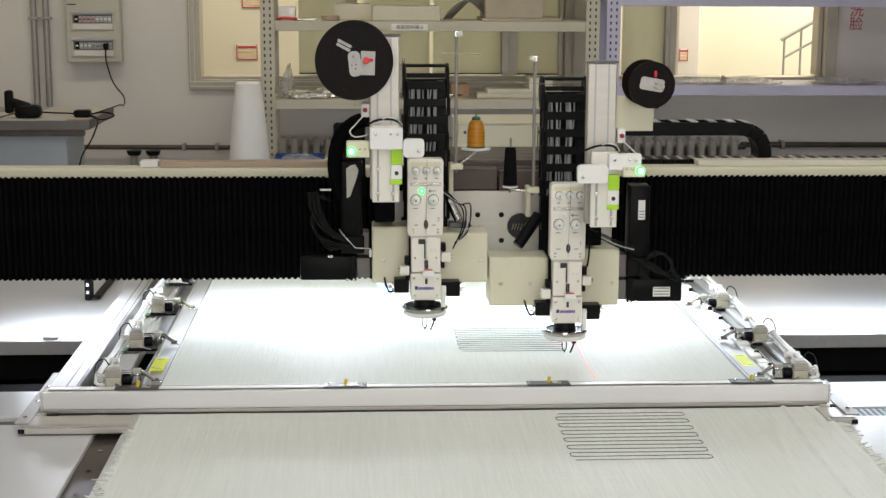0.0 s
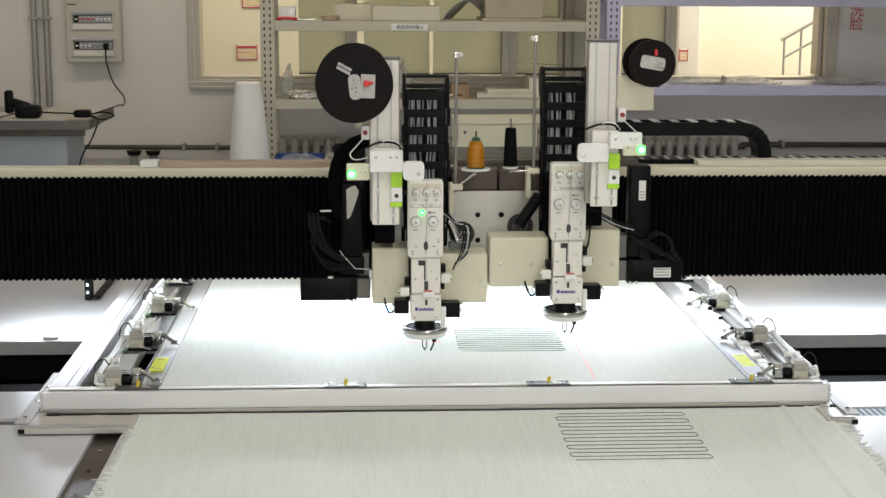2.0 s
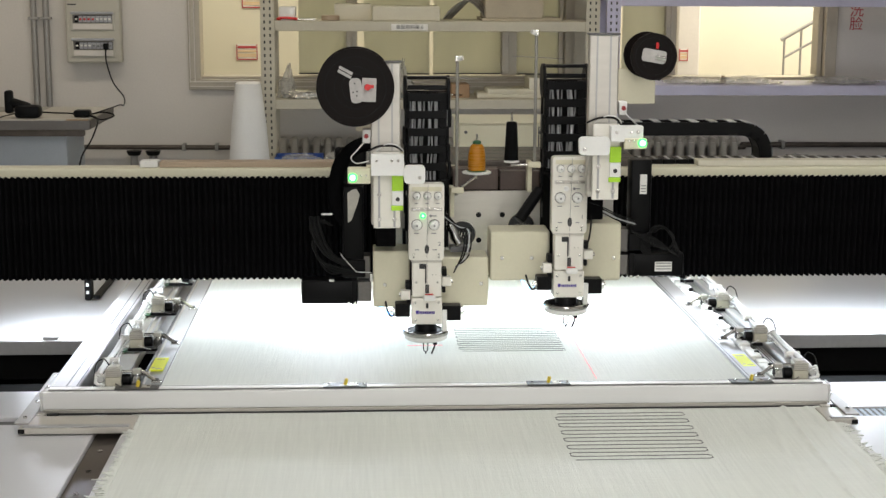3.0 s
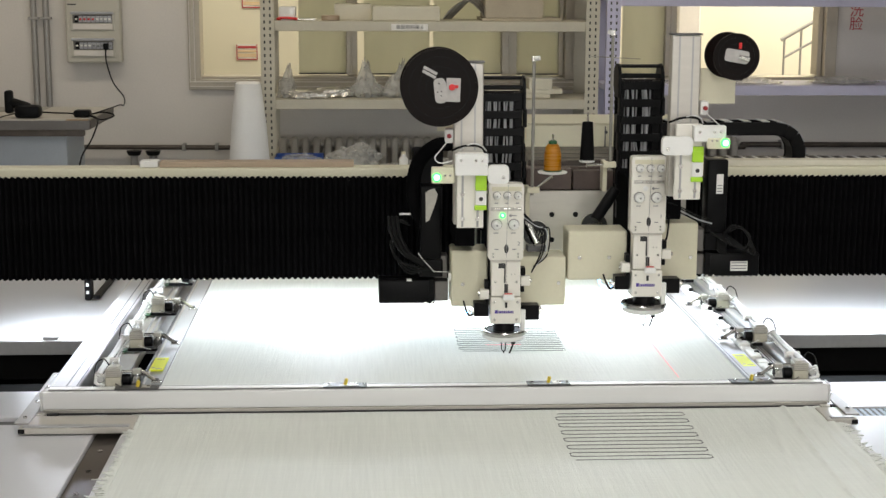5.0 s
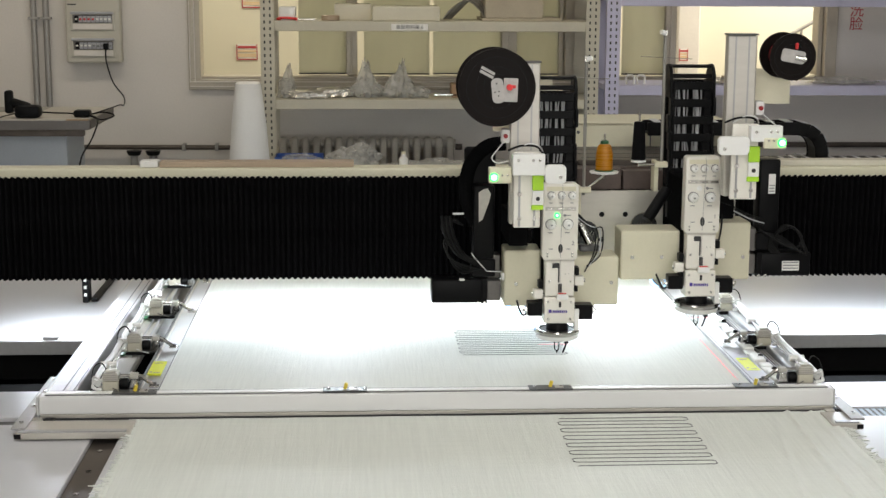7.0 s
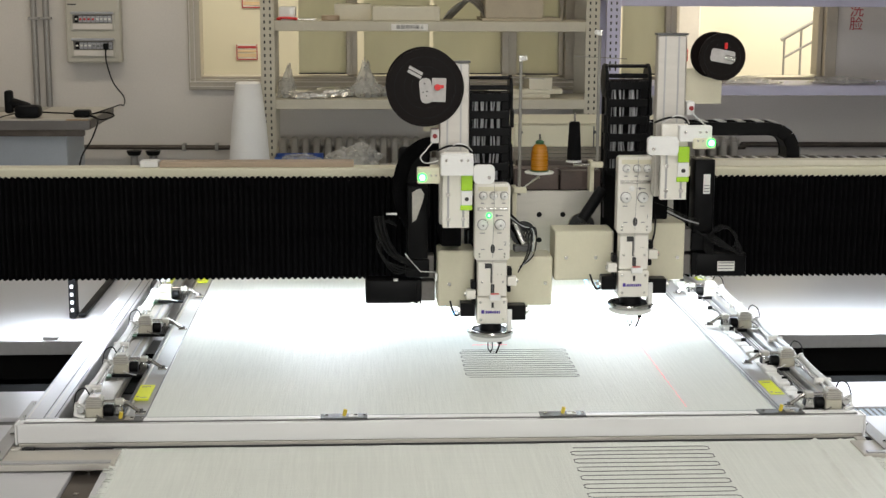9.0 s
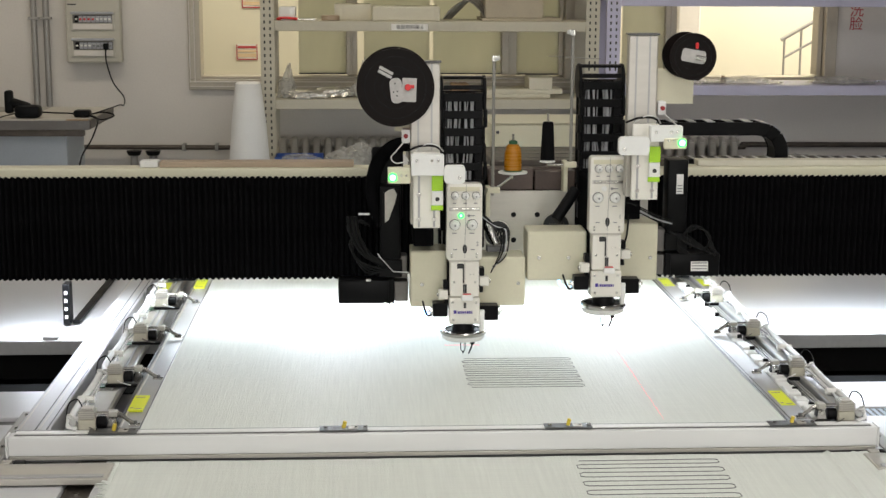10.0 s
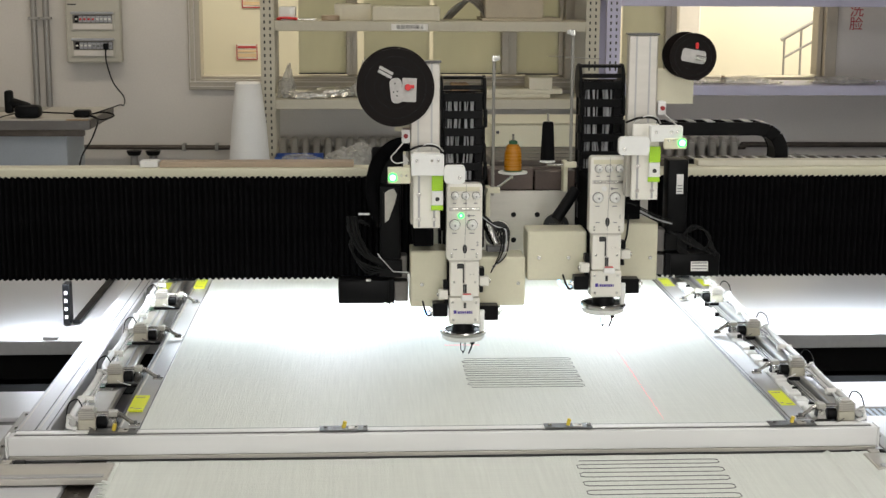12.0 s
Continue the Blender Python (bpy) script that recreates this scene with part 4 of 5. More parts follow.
    # spring fingers on one side
    if side > 0:
        for i in range(34):
            y = 0.06 + i * 0.05
            lean = 0.004 * math.sin(i * 2.7)
            part("spring_finger", box(1.157 + lean, 1.192 + lean, y, y + 0.045, 0.804 + 0.002 * (i % 3), 0.826 + 0.004 * math.sin(i * 1.9), 0.004), WHITEP, fr)
            if i % 3 == 1:
                part("finger_clip", box(1.176, 1.190, y + 0.0455, y + 0.0495, 0.81, 0.834), BLACKP, fr)
        part("finger_bar", box(1.196, 1.202, 0.05, 1.75, 0.806, 0.822, 0.001), DSTEEL, fr)
    else:
        part("clear_cover", box(-0.738, -0.676, 0.12, 0.42, 0.8078, 0.8098, 0.001), CLEARP, fr, "clear acrylic cover strip")
# pin plates on the front beam
for x in (-0.62, -0.05, 0.515, 1.088):
    p = part("pin_plate", box(x - 0.06, x + 0.06, -0.010, 0.031, 0.8217, 0.8245, 0.001), DSTEEL, fr)
    part("yellow_pin", rod((x + 0.0, 0.012, 0.8246), (x + 0.004, 0.012, 0.841), 0.005, 10), BRASS, p)
    part("plate_screw", rod((x - 0.045, 0.012, 0.8246), (x - 0.045, 0.012, 0.827), 0.005, 10), STEEL, p)
    part("sliding_nut", box(x + 0.012, x + 0.036, -0.002, 0.024, 0.8246, 0.8262, 0.001), ALU, p)
    part("plate_screw", rod((x + 0.053, 0.012, 0.8246), (x + 0.053, 0.012, 0.827), 0.004, 10), STEEL, p)
    part("plate_screw", rod((x + 0.03, 0.012, 0.8246), (x + 0.03, 0.012, 0.827), 0.005, 10), STEEL, p)
# cable carrier that trails behind the frame
cc = part("carrier_arm", box(-1.00, -0.975, 1.47, 2.6, TZ + 0.006, TZ + 0.02, 0.003), BLACKP, fr)
part("carrier_plate", box(-1.028, -1.004, 1.45, 1.51, TZ + 0.006, TZ + 0.15, 0.004), BLACKP, fr)
for i in range(4):
    part("carrier_hole", box(-1.021, -1.011, 1.4485, 1.4497, TZ + 0.03 + i * 0.028, TZ + 0.042 + i * 0.028), PAPER, fr)

# ---- the fabric ----


def sheet(x0, x1, ys, zf, nx, wave):
    b = bmesh.new()
    rows = []
    for y in ys:
        rows.append([b.verts.new((x0 + (x1 - x0) * i / nx, y, zf(y) + wave(x0 + (x1 - x0) * i / nx, y))) for i in range(nx + 1)])
    for p, q in zip(rows, rows[1:]):
        for i in range(nx):
            b.faces.new((p[i], p[i + 1], q[i + 1], q[i]))
    ext = bmesh.ops.extrude_face_region(b, geom=b.faces[:])
    bmesh.ops.translate(b, vec=(0, 0, -0.0012), verts=[v for v in ext["geom"] if isinstance(v, bmesh.types.BMVert)])
    bmesh.ops.recalc_face_normals(b, faces=b.faces)
    return b


fab = empty("glass_fabric", "white woven glass fabric clamped flat with stitched grey lines", "fabric", 0, FY, 0)
part("clamped_sheet", sheet(-0.560, 1.083, [0.028 + i * 0.04 for i in range(64)], lambda y: 0.8195, 60,
                            lambda x, y: 0.0016 * noise.noise(Vector((x * 9, y * 1.2, 0)))), CLOTHM, fab, smooth=True)


def zf(y):
    t = max(0, min(1, (y + 0.42) / 0.36))
    return 0.7495 + 0.0085 * t * t * (3 - 2 * t)


ys = [-0.035 - i * 0.02 for i in range(93)]
part("loose_sheet", sheet(-0.60, 1.270, ys, zf, 330,
                          lambda x, y: 0.0026 * abs(noise.noise(Vector((x * 7, y * 2.2, 3)))) + 0.0065 * math.exp(-((x - 1.17 - 0.05 * y) / 0.007) ** 2) + 0.0055 * math.exp(-((x - 1.135 - 0.16 * y) / 0.008) ** 2) * max(0, min(1, -3 * y)) + 0.004 * math.exp(-((x - 1.235 - 0.02 * y) / 0.006) ** 2) + 0.006 * max(0, (x - 1.12) / 0.15) * (0.6 + noise.noise(Vector((x * 20, y * 14, 1))))), CLOTHM, fab, smooth=True)
for side, x in ((-1, -0.60), (1, 1.270)):
    b = bmesh.new()
    for i in range(620):
        y = -0.04 - i * 0.003
        ln = random.uniform(0.008, 0.030) * (0.6 + 0.9 * abs(noise.noise(Vector((y * 17, side, 0))))) * (1.5 if random.random() < 0.12 else 1) * (1.7 if side > 0 else 1.15)
        a = random.uniform(-0.35, 0.35)
        z = zf(y) + 0.0015
        hose([(x - side * 0.002, y, z), (x + side * ln, y + a * ln, z + random.uniform(-0.002, 0.004))], random.uniform(0.0009, 0.0022), 1, 4, bm=b, smooth=False)
    tagged(part("fringe", b, CLOTHM, fab, "frayed white fringe"), kind="stuff")


def serpentine(xl, xr, y0, y1, n, zfun, lean=0.0):
    pts, dy = [], (y1 - y0) / n
    for i in range(n + 1):
        y = y0 + i * dy
        a, c = (xl, xr) if i % 2 == 0 else (xr, xl)
        o = lean * i
        for t in (0, 0.25, 0.5, 0.75, 1):
            x = a + (c - a) * t + o
            pts.append((x, y + 0.0008 * math.sin(9 * x + i), zfun(y) + 0.0022))
        if i < n:
            s = 1 if c == xr else -1
            pts.append((c + o + s * 0.008, y + dy / 2, zfun(y) + 0.0022))
    return pts


part("stitched_line", hose(serpentine(0.530, 0.868, 3.858 - FY, 3.492 - FY, 13, zf), 0.0009, 2, 5), THREADK, fab, "grey stitched fibre line")
part("stitched_line", hose(serpentine(0.300, 0.605, 4.312 - FY, 4.622 - FY, 13, lambda y: 0.8195), 0.0007, 2, 5), THREADK, fab, "grey stitched fibre line")

# ---- carriage on the bridge, and its cable chains ----
car = empty("bridge_carriage", "sliding carriage plate with bolt holes on the bridge", "carriage", 0, 4.63, 0)
pl = part("face_plate", box(0.09, 0.80, -0.006, 0.006, 1.0, 1.266, 0.003), ALU, car, "pale aluminium face plate")
for x, z in ((0.367, 1.189), (0.443, 1.189), (0.444, 1.106), (0.368, 1.107)):
    part("bolt_hole", rod((x, -0.0075, z), (x, -0.006, z), 0.0085, 16), BLACKP, pl)
for x, z in ((0.316, 1.128), (0.503, 1.152)):
    part("access_hole", rod((x, -0.0075, z), (x, -0.0062, z), 0.041, 32), INK, pl)
    part("hole_rim", lathe([(0.043, 0.006), (0.043, 0.0085), (0.0405, 0.0085), (0.0405, 0.0063)], (x, 0, z), "Y", ring=True), STEEL, pl, smooth=True)
    for q in range(6):
        part("coil_turn", rod((x - 0.026 + q * 0.009, -0.0092, z - 0.013), (x - 0.019 + q * 0.009, -0.0092, z + 0.009), 0.0028, 8), STEEL, pl)
part("top_block", box(0.285, 0.43, 0.007, 0.05, 1.267, 1.335, 0.003), BLOCKB, car)
part("top_block", box(0.435, 0.60, 0.007, 0.05, 1.267, 1.328, 0.003), BLOCKB, car)
part("top_bar", box(0.24, 0.72, 0.052, 0.09, 1.268, 1.335, 0.003), BLOCKB, car)
part("control_cabinet", box(0.335, 0.90, 0.50, 0.80, 1.10, 1.428, 0.006), CREAM, car, "cream control cabinet behind the bridge")
part("cabinet_lid", box(0.330, 0.905, 0.495, 0.81, 1.4285, 1.434, 0.002), CREAM, car)
for x in (0.36, 0.62, 0.88):
    part("cabinet_screw", rod((x, 0.497, 1.40), (x, 0.5, 1.40), 0.006, 10), DSTEEL, car)
part("cabinet_seam", box(0.615, 0.619, 0.4985, 0.5, 1.11, 1.42), DSTEEL, car)
part("cabinet_foot", box(0.30, 0.90, 0.095, 0.48, 1.30, 1.352, 0.004), BROWN, car, "oily brown mounting plate")
for q in range(3):
    part("plate_slit", box(0.32, 0.88, 0.15 + q * 0.11, 0.165 + q * 0.11, 1.3522, 1.3535), DSTEEL, car)


def vertical_chain(label, x, y, z_top, z_low):
    """A hanging loop of cable chain seen from the front: links with cross bars and cables inside."""
    ch = empty("cable_chain", label, "cable chain", x, y, 0, "vertical cable chains")
    w, pitch = 0.067, 0.054
    n = int((z_top - 0.04 - z_low) / pitch)
    for i in range(n):
        z = z_top - 0.045 - i * pitch
        tilt = 0.004 * math.sin(i * 2.1)
        for s in (-1, 1):
            part("side_link", box(s * w - 0.005 + tilt, s * w + 0.005 + tilt, -0.018, 0.018, z - pitch + 0.001, z + 0.004, 0.003), BLACKP, ch)
        part("cross_bar", box(-w + 0.006, w - 0.006, -0.021, -0.013, z - 0.026, z - 0.001, 0.002), BLACKP, ch)
        part("inner_plate", box(0.037, w - 0.0055, -0.012, 0.012, z - pitch + 0.001, z + 0.001, 0.002), BLACKP, ch)
        part("inner_plate", box(-w + 0.0055, -0.053, -0.012, 0.012, z - pitch + 0.001, z + 0.001, 0.002), BLACKP, ch)
        part("back_bar", box(-w + 0.006, w - 0.006, 0.016, 0.02, z - 0.030, z + 0.0, 0.001), BLACKP, ch)
    for s in (-1, 1):
        part("end_link", rod((s * w - 0.005, 0.035, z_top - 0.045), (s * w + 0.005, 0.035, z_top - 0.045), 0.052, 24, bevel=0.002), BLACKP, ch)
    part("top_bar", box(-w + 0.006, w - 0.006, 0.005, 0.05, z_top - 0.005, z_top + 0.004, 0.002), BLACKP, ch)
    part("bend_bar", box(-w + 0.006, w - 0.006, -0.008, -0.003, z_top - 0.036, z_top - 0.022, 0.002), BLACKP, ch)
    part("back_run", box(-w, w, 0.075, 0.085, z_low, z_top - 0.045, 0.003), BLACKP, ch)
    for i in range(13):
        u = -0.050 + i * 0.0078 + random.uniform(-0.003, 0.003)
        if u > 0.034 or -0.004 < u < 0.003:
            continue
        pts = [(u + random.uniform(-0.005, 0.005), 0.0 + random.uniform(-0.006, 0.006), z_low + (z_top - 0.05 - z_low) * k / 6) for k in range(7)]
        part("cable", hose(pts, random.uniform(0.002, 0.0034), 4, 6), CABLEG, ch)
    return ch


chain_a = vertical_chain("black cable chain full of grey cables, hanging loop", 0.198, 4.56, 1.628, 1.10)
chain_b = vertical_chain("black cable chain full of grey cables, hanging loop", 0.630, 4.56, 1.625, 1.10)

# horizontal drag chain on the back of the bridge
drag = empty("drag_chain", "black drag chain bending over behind the bridge", "drag chain", 0, 5.06, 0)
path = [(0.785 + i * 0.0655, 1.4235) for i in range(9)] + [(1.346, 1.417), (1.376, 1.396), (1.393, 1.363), (1.396, 1.326), (1.386, 1.290)]
for (xa, za), (xb, zb) in zip(path, path[1:]):
    d = Vector((xb - xa, 0, zb - za))
    ang = math.atan2(d.z, d.x)
    m = Matrix.Translation(((xa + xb) / 2, 0, (za + zb) / 2)) @ Matrix.Rotation(-ang, 4, "Y")
    for s in (-1, 1):
        b = box(-d.length / 2 - 0.003, d.length / 2 + 0.003, s * 0.05 - 0.004, s * 0.05 + 0.004, -0.023, 0.0225, 0.003)
        bmesh.ops.transform(b, matrix=m, verts=b.verts)
        part("side_link", b, BLACKP, drag)
    b = box(-0.013, 0.013, -0.052, 0.052, 0.0228, 0.0258, 0.001)
    bmesh.ops.transform(b, matrix=m, verts=b.verts)
    part("cross_bar", b, CABLEG, drag)
    b = box(-d.length / 2, d.length / 2, -0.044, 0.044, -0.02, -0.015, 0.001)
    bmesh.ops.transform(b, matrix=m, verts=b.verts)
    part("link_floor", b, BLACKP, drag)
for x in (1.0, 1.9, 2.8):
    part("tray_bracket", box(x, x + 0.06, 4.951, 5.12, 1.10, 1.239, 0.003), CREAM, br)
lay = tagged(part("chain_tray", box(0.9, 3.2, 5.0, 5.12, 1.24, 1.285, 0.003), ALU), "aluminium tray with the lower run of the drag chain", "tray")
for i in range(26):
    part("chain_link", box(0.95 + i * 0.045, 0.992 + i * 0.045, 5.01, 5.11, 1.2855, 1.318, 0.003), BLACKP, lay)
    part("link_bar", box(0.965 + i * 0.045, 0.975 + i * 0.045, 5.015, 5.105, 1.3185, 1.320), CABLEG, lay)

# ---- stitching heads ----


def screw(x, y, z, r, parent, mat=STEEL):
    ob = part("screw", rod((x, y, z), (x, y - 0.004, z), r, 14, bevel=0.001), mat, parent)
    return ob


def knob(x, z, r, parent):
    k = part("tension_knob", lathe([(r, 0.0), (r, 0.010), (r * 0.86, 0.014), (r * 0.55, 0.015), (r * 0.5, 0.021), (r * 0.2, 0.022)], (x, 0, z), "Y", 24), WHITEP, parent, smooth=True)
    part("knob_pin", rod((x, -0.0225, z), (x, -0.0245, z), r * 0.2, 10), GREYINK, k)
    part("knob_ring", lathe([(r * 1.12, 0.0005), (r * 1.12, 0.003), (r * 1.01, 0.003), (r * 1.01, 0.0005)], (x, 0, z), "Y", 24, ring=True), FLANGE, k)
    return k


def stitching_head(side, x, lit, digit, sc, rc, rr, rz, boxes, label):
    """One head. side: -1 when the reel column stands to its left; sc: x of the column; rc, rr, rz: reel centre, radius, height."""
    h = empty("stitching_head", label, "stitching head", x, 4.26, 0, "stitching heads")
    # tension panel
    f = part("tension_panel", prism(round_outline(-0.053, 0.052, 1.112, 1.340, 0.010), 0.0, 0.045, 0.002), HEADW, h, "off-white thread tension panel", smooth=True)
    part("panel_label", box(-0.044, 0.044, -0.0012, -0.0002, 1.318, 1.331), CREAM, f)
    for kx in (-0.029, 0.002, 0.033):
        knob(kx, 1.305, 0.0105, f)
        part("guide_slot", box(kx - 0.012, kx + 0.010, -0.004, -0.0003, 1.262, 1.268, 0.001), STEEL, f)
        part("dial_print", box(kx - 0.006, kx + 0.004, -0.0008, -0.0002, 1.281, 1.2835), GREYINK, f)
    part("guide_bar", box(-0.046, 0.045, -0.0018, -0.0004, 1.2595, 1.2705), ALU, f)
    for kx in (-0.029, 0.022):
        knob(kx, 1.219, 0.0145, f)
        part("dial_print", box(kx - 0.008, kx + 0.006, -0.0008, -0.0002, 1.192, 1.1945), GREYINK, f)
    part("status_lamp", rod((-0.011, -0.004, 1.2455), (-0.011, -0.0003, 1.2455), 0.004, 14), GREENLED if lit else WHITEP, f)
    part("lamp_surround", lathe([(0.0043, 0.0003), (0.008, 0.0003), (0.008, 0.002), (0.0043, 0.003)], (-0.011, 0, 1.2455), "Y", 20, ring=True), GREENHALO if lit else WHITEP, f)
    part("lamp_collar", rod((0.012, -0.003, 1.2455), (0.012, -0.0003, 1.2455), 0.004, 12), GREYINK, f)
    part("print_bar", box(0.016, 0.030, -0.0008, -0.0002, 1.244, 1.2465), GREYINK, f)
    es = part("eye_slot", prism([(0.001 + 0.0065 * math.sin(k * 0.314), 1.146 + 0.0135 * math.cos(k * 0.314)) for k in range(20)], -0.0022, -0.0003), INK, f)
    for kx in (-0.034, 0.018):
        part("print_bar", box(kx, kx + 0.012, -0.0008, -0.0002, 1.143, 1.1455), GREYINK, f)
    for kx in (-0.038, 0.036):
        screw(kx, 0.0, 1.131, 0.003, f)
        screw(kx, 0.0, 1.122, 0.003, f)
    lettering("digit", digit, 0.017, pose(0.038, -0.001, 1.161, 90, 0, 0), GREYINK, f)
    part("panel_rib", box(-0.046, 0.045, 0.004, 0.04, 1.1065, 1.1115, 0.001), ALU, h)
    # needle case
    nc = part("needle_case", box(-0.042, 0.045, 0.006, 0.07, 1.0, 1.106, 0.004), HEADW, h, "off-white needle case")
    part("slot", box(-0.021, -0.003, 0.0045, 0.0058, 1.086, 1.101), INK, nc)
    part("slot", box(-0.004, 0.0, 0.0045, 0.0058, 1.042, 1.1), INK, nc)
    part("slot", box(-0.003, 0.008, 0.0045, 0.0058, 1.012, 1.038), INK, nc)
    for sx, sz in ((-0.03, 1.045), (0.033, 1.045), (0.018, 1.068), (0.028, 1.068)):
        screw(sx, 0.006, sz, 0.0035 if sz < 1.05 else 0.0018, nc)
    lc = part("lower_case", box(-0.044, 0.047, -0.002, 0.075, 0.918, 0.998, 0.004), HEADW, h, "off-white lower needle case")
    part("clip", box(-0.009, 0.026, -0.016, -0.0022, 0.992, 1.010, 0.004), WHITEP, lc)
    part("red_mark", box(-0.004, 0.020, -0.0125, -0.004, 1.0105, 1.0125, 0.0005), REDP, lc)
    part("slot", box(-0.001, 0.006, -0.0035, -0.0022, 0.968, 0.984), INK, lc)
    lw = [0.010, 0.003, 0.007, 0.006, 0.007, 0.006, 0.007, 0.006, 0.005]
    u = -0.031
    for w_ in lw:
        part("maker_mark", box(u, u + w_ - 0.0015, -0.0028, -0.0022, 0.9505, 0.961 if w_ > 0.008 else 0.9585), PURPLE, lc)
        u += w_
    for sx, sz in ((-0.032, 0.932), (0.034, 0.932), (-0.034, 0.985), (0.036, 0.985)):
        screw(sx, -0.002, sz, 0.004, lc)
    # steppers and brackets at both sides
    for s in (-1, 1):
        g = part("step_motor", box(*sorted((s * 0.048, s * (0.092 if s < 0 else 0.104))), 0.012, 0.058, 0.938 - 0.012 * (s > 0), 0.979 - 0.008 * (s > 0), 0.003), BLACKM, h, "small black step motor")
        part("motor_cap", rod((s * (0.092 if s < 0 else 0.104), 0.035, 0.952), (s * (0.099 if s < 0 else 0.111), 0.035, 0.952), 0.015, 16), STEEL, g)
        part("motor_shaft", rod((s * (0.099 if s < 0 else 0.111), 0.035, 0.952), (s * (0.108 if s < 0 else 0.118), 0.035, 0.952), 0.005, 10), STEEL, g)
        bz = 1.005 if s < 0 else 1.045
        part("side_bracket", box(*sorted((s * 0.047, s * 0.075)), 0.01, 0.04, bz - 0.014, bz + 0.014, 0.003), HEADW, h)
        part("bracket_bolt", rod((s * 0.075, 0.024, bz), (s * 0.080, 0.024, bz), 0.006, 12), STEEL, h)
        part("side_block", box(*sorted((s * 0.047, s * 0.061)), 0.015, 0.05, bz + 0.016, bz + 0.040, 0.003), BLACKP, h)
        part("side_block", box(*sorted((s * 0.047, s * 0.058)), 0.015, 0.05, bz - 0.034, bz - 0.016, 0.003), BLACKP, h)
    part("cable_tail", hose([(-0.09, 0.03, 0.945), (-0.105, 0.02, 0.94), (-0.115, 0.03, 0.955), (-0.12, 0.06, 0.975)], 0.003), CABLEK, h)
    part("foot_bracket", box(0.047, 0.062, 0.005, 0.03, 0.895, 0.960, 0.003), WHITEP, h)
    # ring disc with needle and presser
    part("ring_rim", lathe([(0.054, 0.0), (0.066, 0.0), (0.070, 0.004), (0.070, 0.010), (0.066, 0.014), (0.056, 0.014), (0.055, 0.006)], (0, 0.035, 0.882), "Z", 48, ring=True), RIM, h, "polished steel ring", smooth=True)
    part("ring_lens", lathe([(0.020, 0.0), (0.058, 0.0), (0.064, 0.004), (0.065, 0.0145), (0.02, 0.0145)], (0, 0.035, 0.867), "Z", 48), WHITEP, h, "white ring diffuser", smooth=True)
    part("ring_hub", lathe([(0.0535, 0.0), (0.053, 0.009), (0.034, 0.0095), (0.031, 0.034), (0.02, 0.034)], (0, 0.035, 0.884), "Z", 32), BLACKP, h, smooth=True)
    part("feeder", hose([(-0.007, 0.03, 0.874), (-0.007, 0.03, 0.838), (-0.003, 0.03, 0.828), (0.003, 0.03, 0.828), (0.006, 0.03, 0.838), (0.006, 0.03, 0.874)], 0.0015, 4, 6), BLACKP, h)
    part("feeder_tip", rod((0.0, 0.03, 0.8285), (0.0, 0.03, 0.8205), 0.0032, 10, 0.0012), BLACKP, h)
    part("needle", rod((0.002, 0.03, 0.872), (0.002, 0.03, 0.822), 0.0012, 8, 0.0004), STEEL, h)
    part("presser", hose([(0.026, 0.028, 0.872), (0.027, 0.026, 0.85), (0.023, 0.022, 0.838), (0.016, 0.018, 0.823)], 0.0026, 4, 8), BLACKP, h)
    part("presser_block", box(0.021, 0.034, 0.02, 0.032, 0.850, 0.858, 0.002), BLACKP, h)
    part("laser_dot", box(-0.055, 0.05, 0.036, 0.0365, 0.8445, 0.8455), LASER, h)
    # arm and covers
    for (x0, x1, z0, z1, y0) in boxes:
        cv = part("arm_cover", box(x0, x1, y0, 0.20, z0, z1, 0.006), CREAM, h, "cream sheet-metal arm cover")
        if abs(x1 - x0) > 0.1:
            if x1 - x0 > 0.15:
                screw(x0 + 0.125, y0, z0 + 0.07, 0.006, cv)
            screw(x0 + 0.035 if x0 < -0.1 else x1 - 0.022, y0, z0 + 0.07, 0.006, cv)
    # bellows black on the core and stays puts the gaps' shade into their colour
    part("arm_core", box(-0.045, 0.045, 0.046, 0.355, 0.96, 1.26, 0.006), BELLM, h)
    part("needle_thread", hose([(0.004, -0.004, 1.338), (0.002, -0.024, 1.305), (0.003, -0.006, 1.24), (0.001, -0.004, 1.15), (0.002, 0.003, 1.09), (0.001, -0.004, 0.99)], 0.0006, 4, 5), GREYINK, h)
    # servo motors
    xs = sorted((side * 0.205, side * 0.375))
    m1 = part("servo_motor", box(*xs, 0.13, 0.205, 0.953, 1.026, 0.006), BLACKM, h, "black servo motor lying sideways", smooth=True)
    xs = sorted((side * 0.162, side * 0.204))
    part("motor_flange", box(*xs, 0.14, 0.195, 0.958, 1.02, 0.003), FLANGE, m1)
    xs = sorted((side * 0.204, side * 0.222))
    part("motor_collar", box(*xs, 0.128, 0.207, 0.951, 1.028, 0.003), BLACKM, m1)
    for sx in (0.232, 0.212):
        screw(side * sx, 0.128, 0.955, 0.005, m1)
    xv = sorted((side * 0.205, side * 0.268)) if side > 0 else [-0.248, -0.184]
    m2 = part("servo_motor", box(*xv, 0.13, 0.20, 1.09, 1.315, 0.006), BLACKM, h, "black upright servo motor", smooth=True)
    part("motor_foot", box(xv[0] - 0.004, xv[1] + 0.004, 0.128, 0.204, 1.035, 1.0895, 0.004), BLACKM, m2)
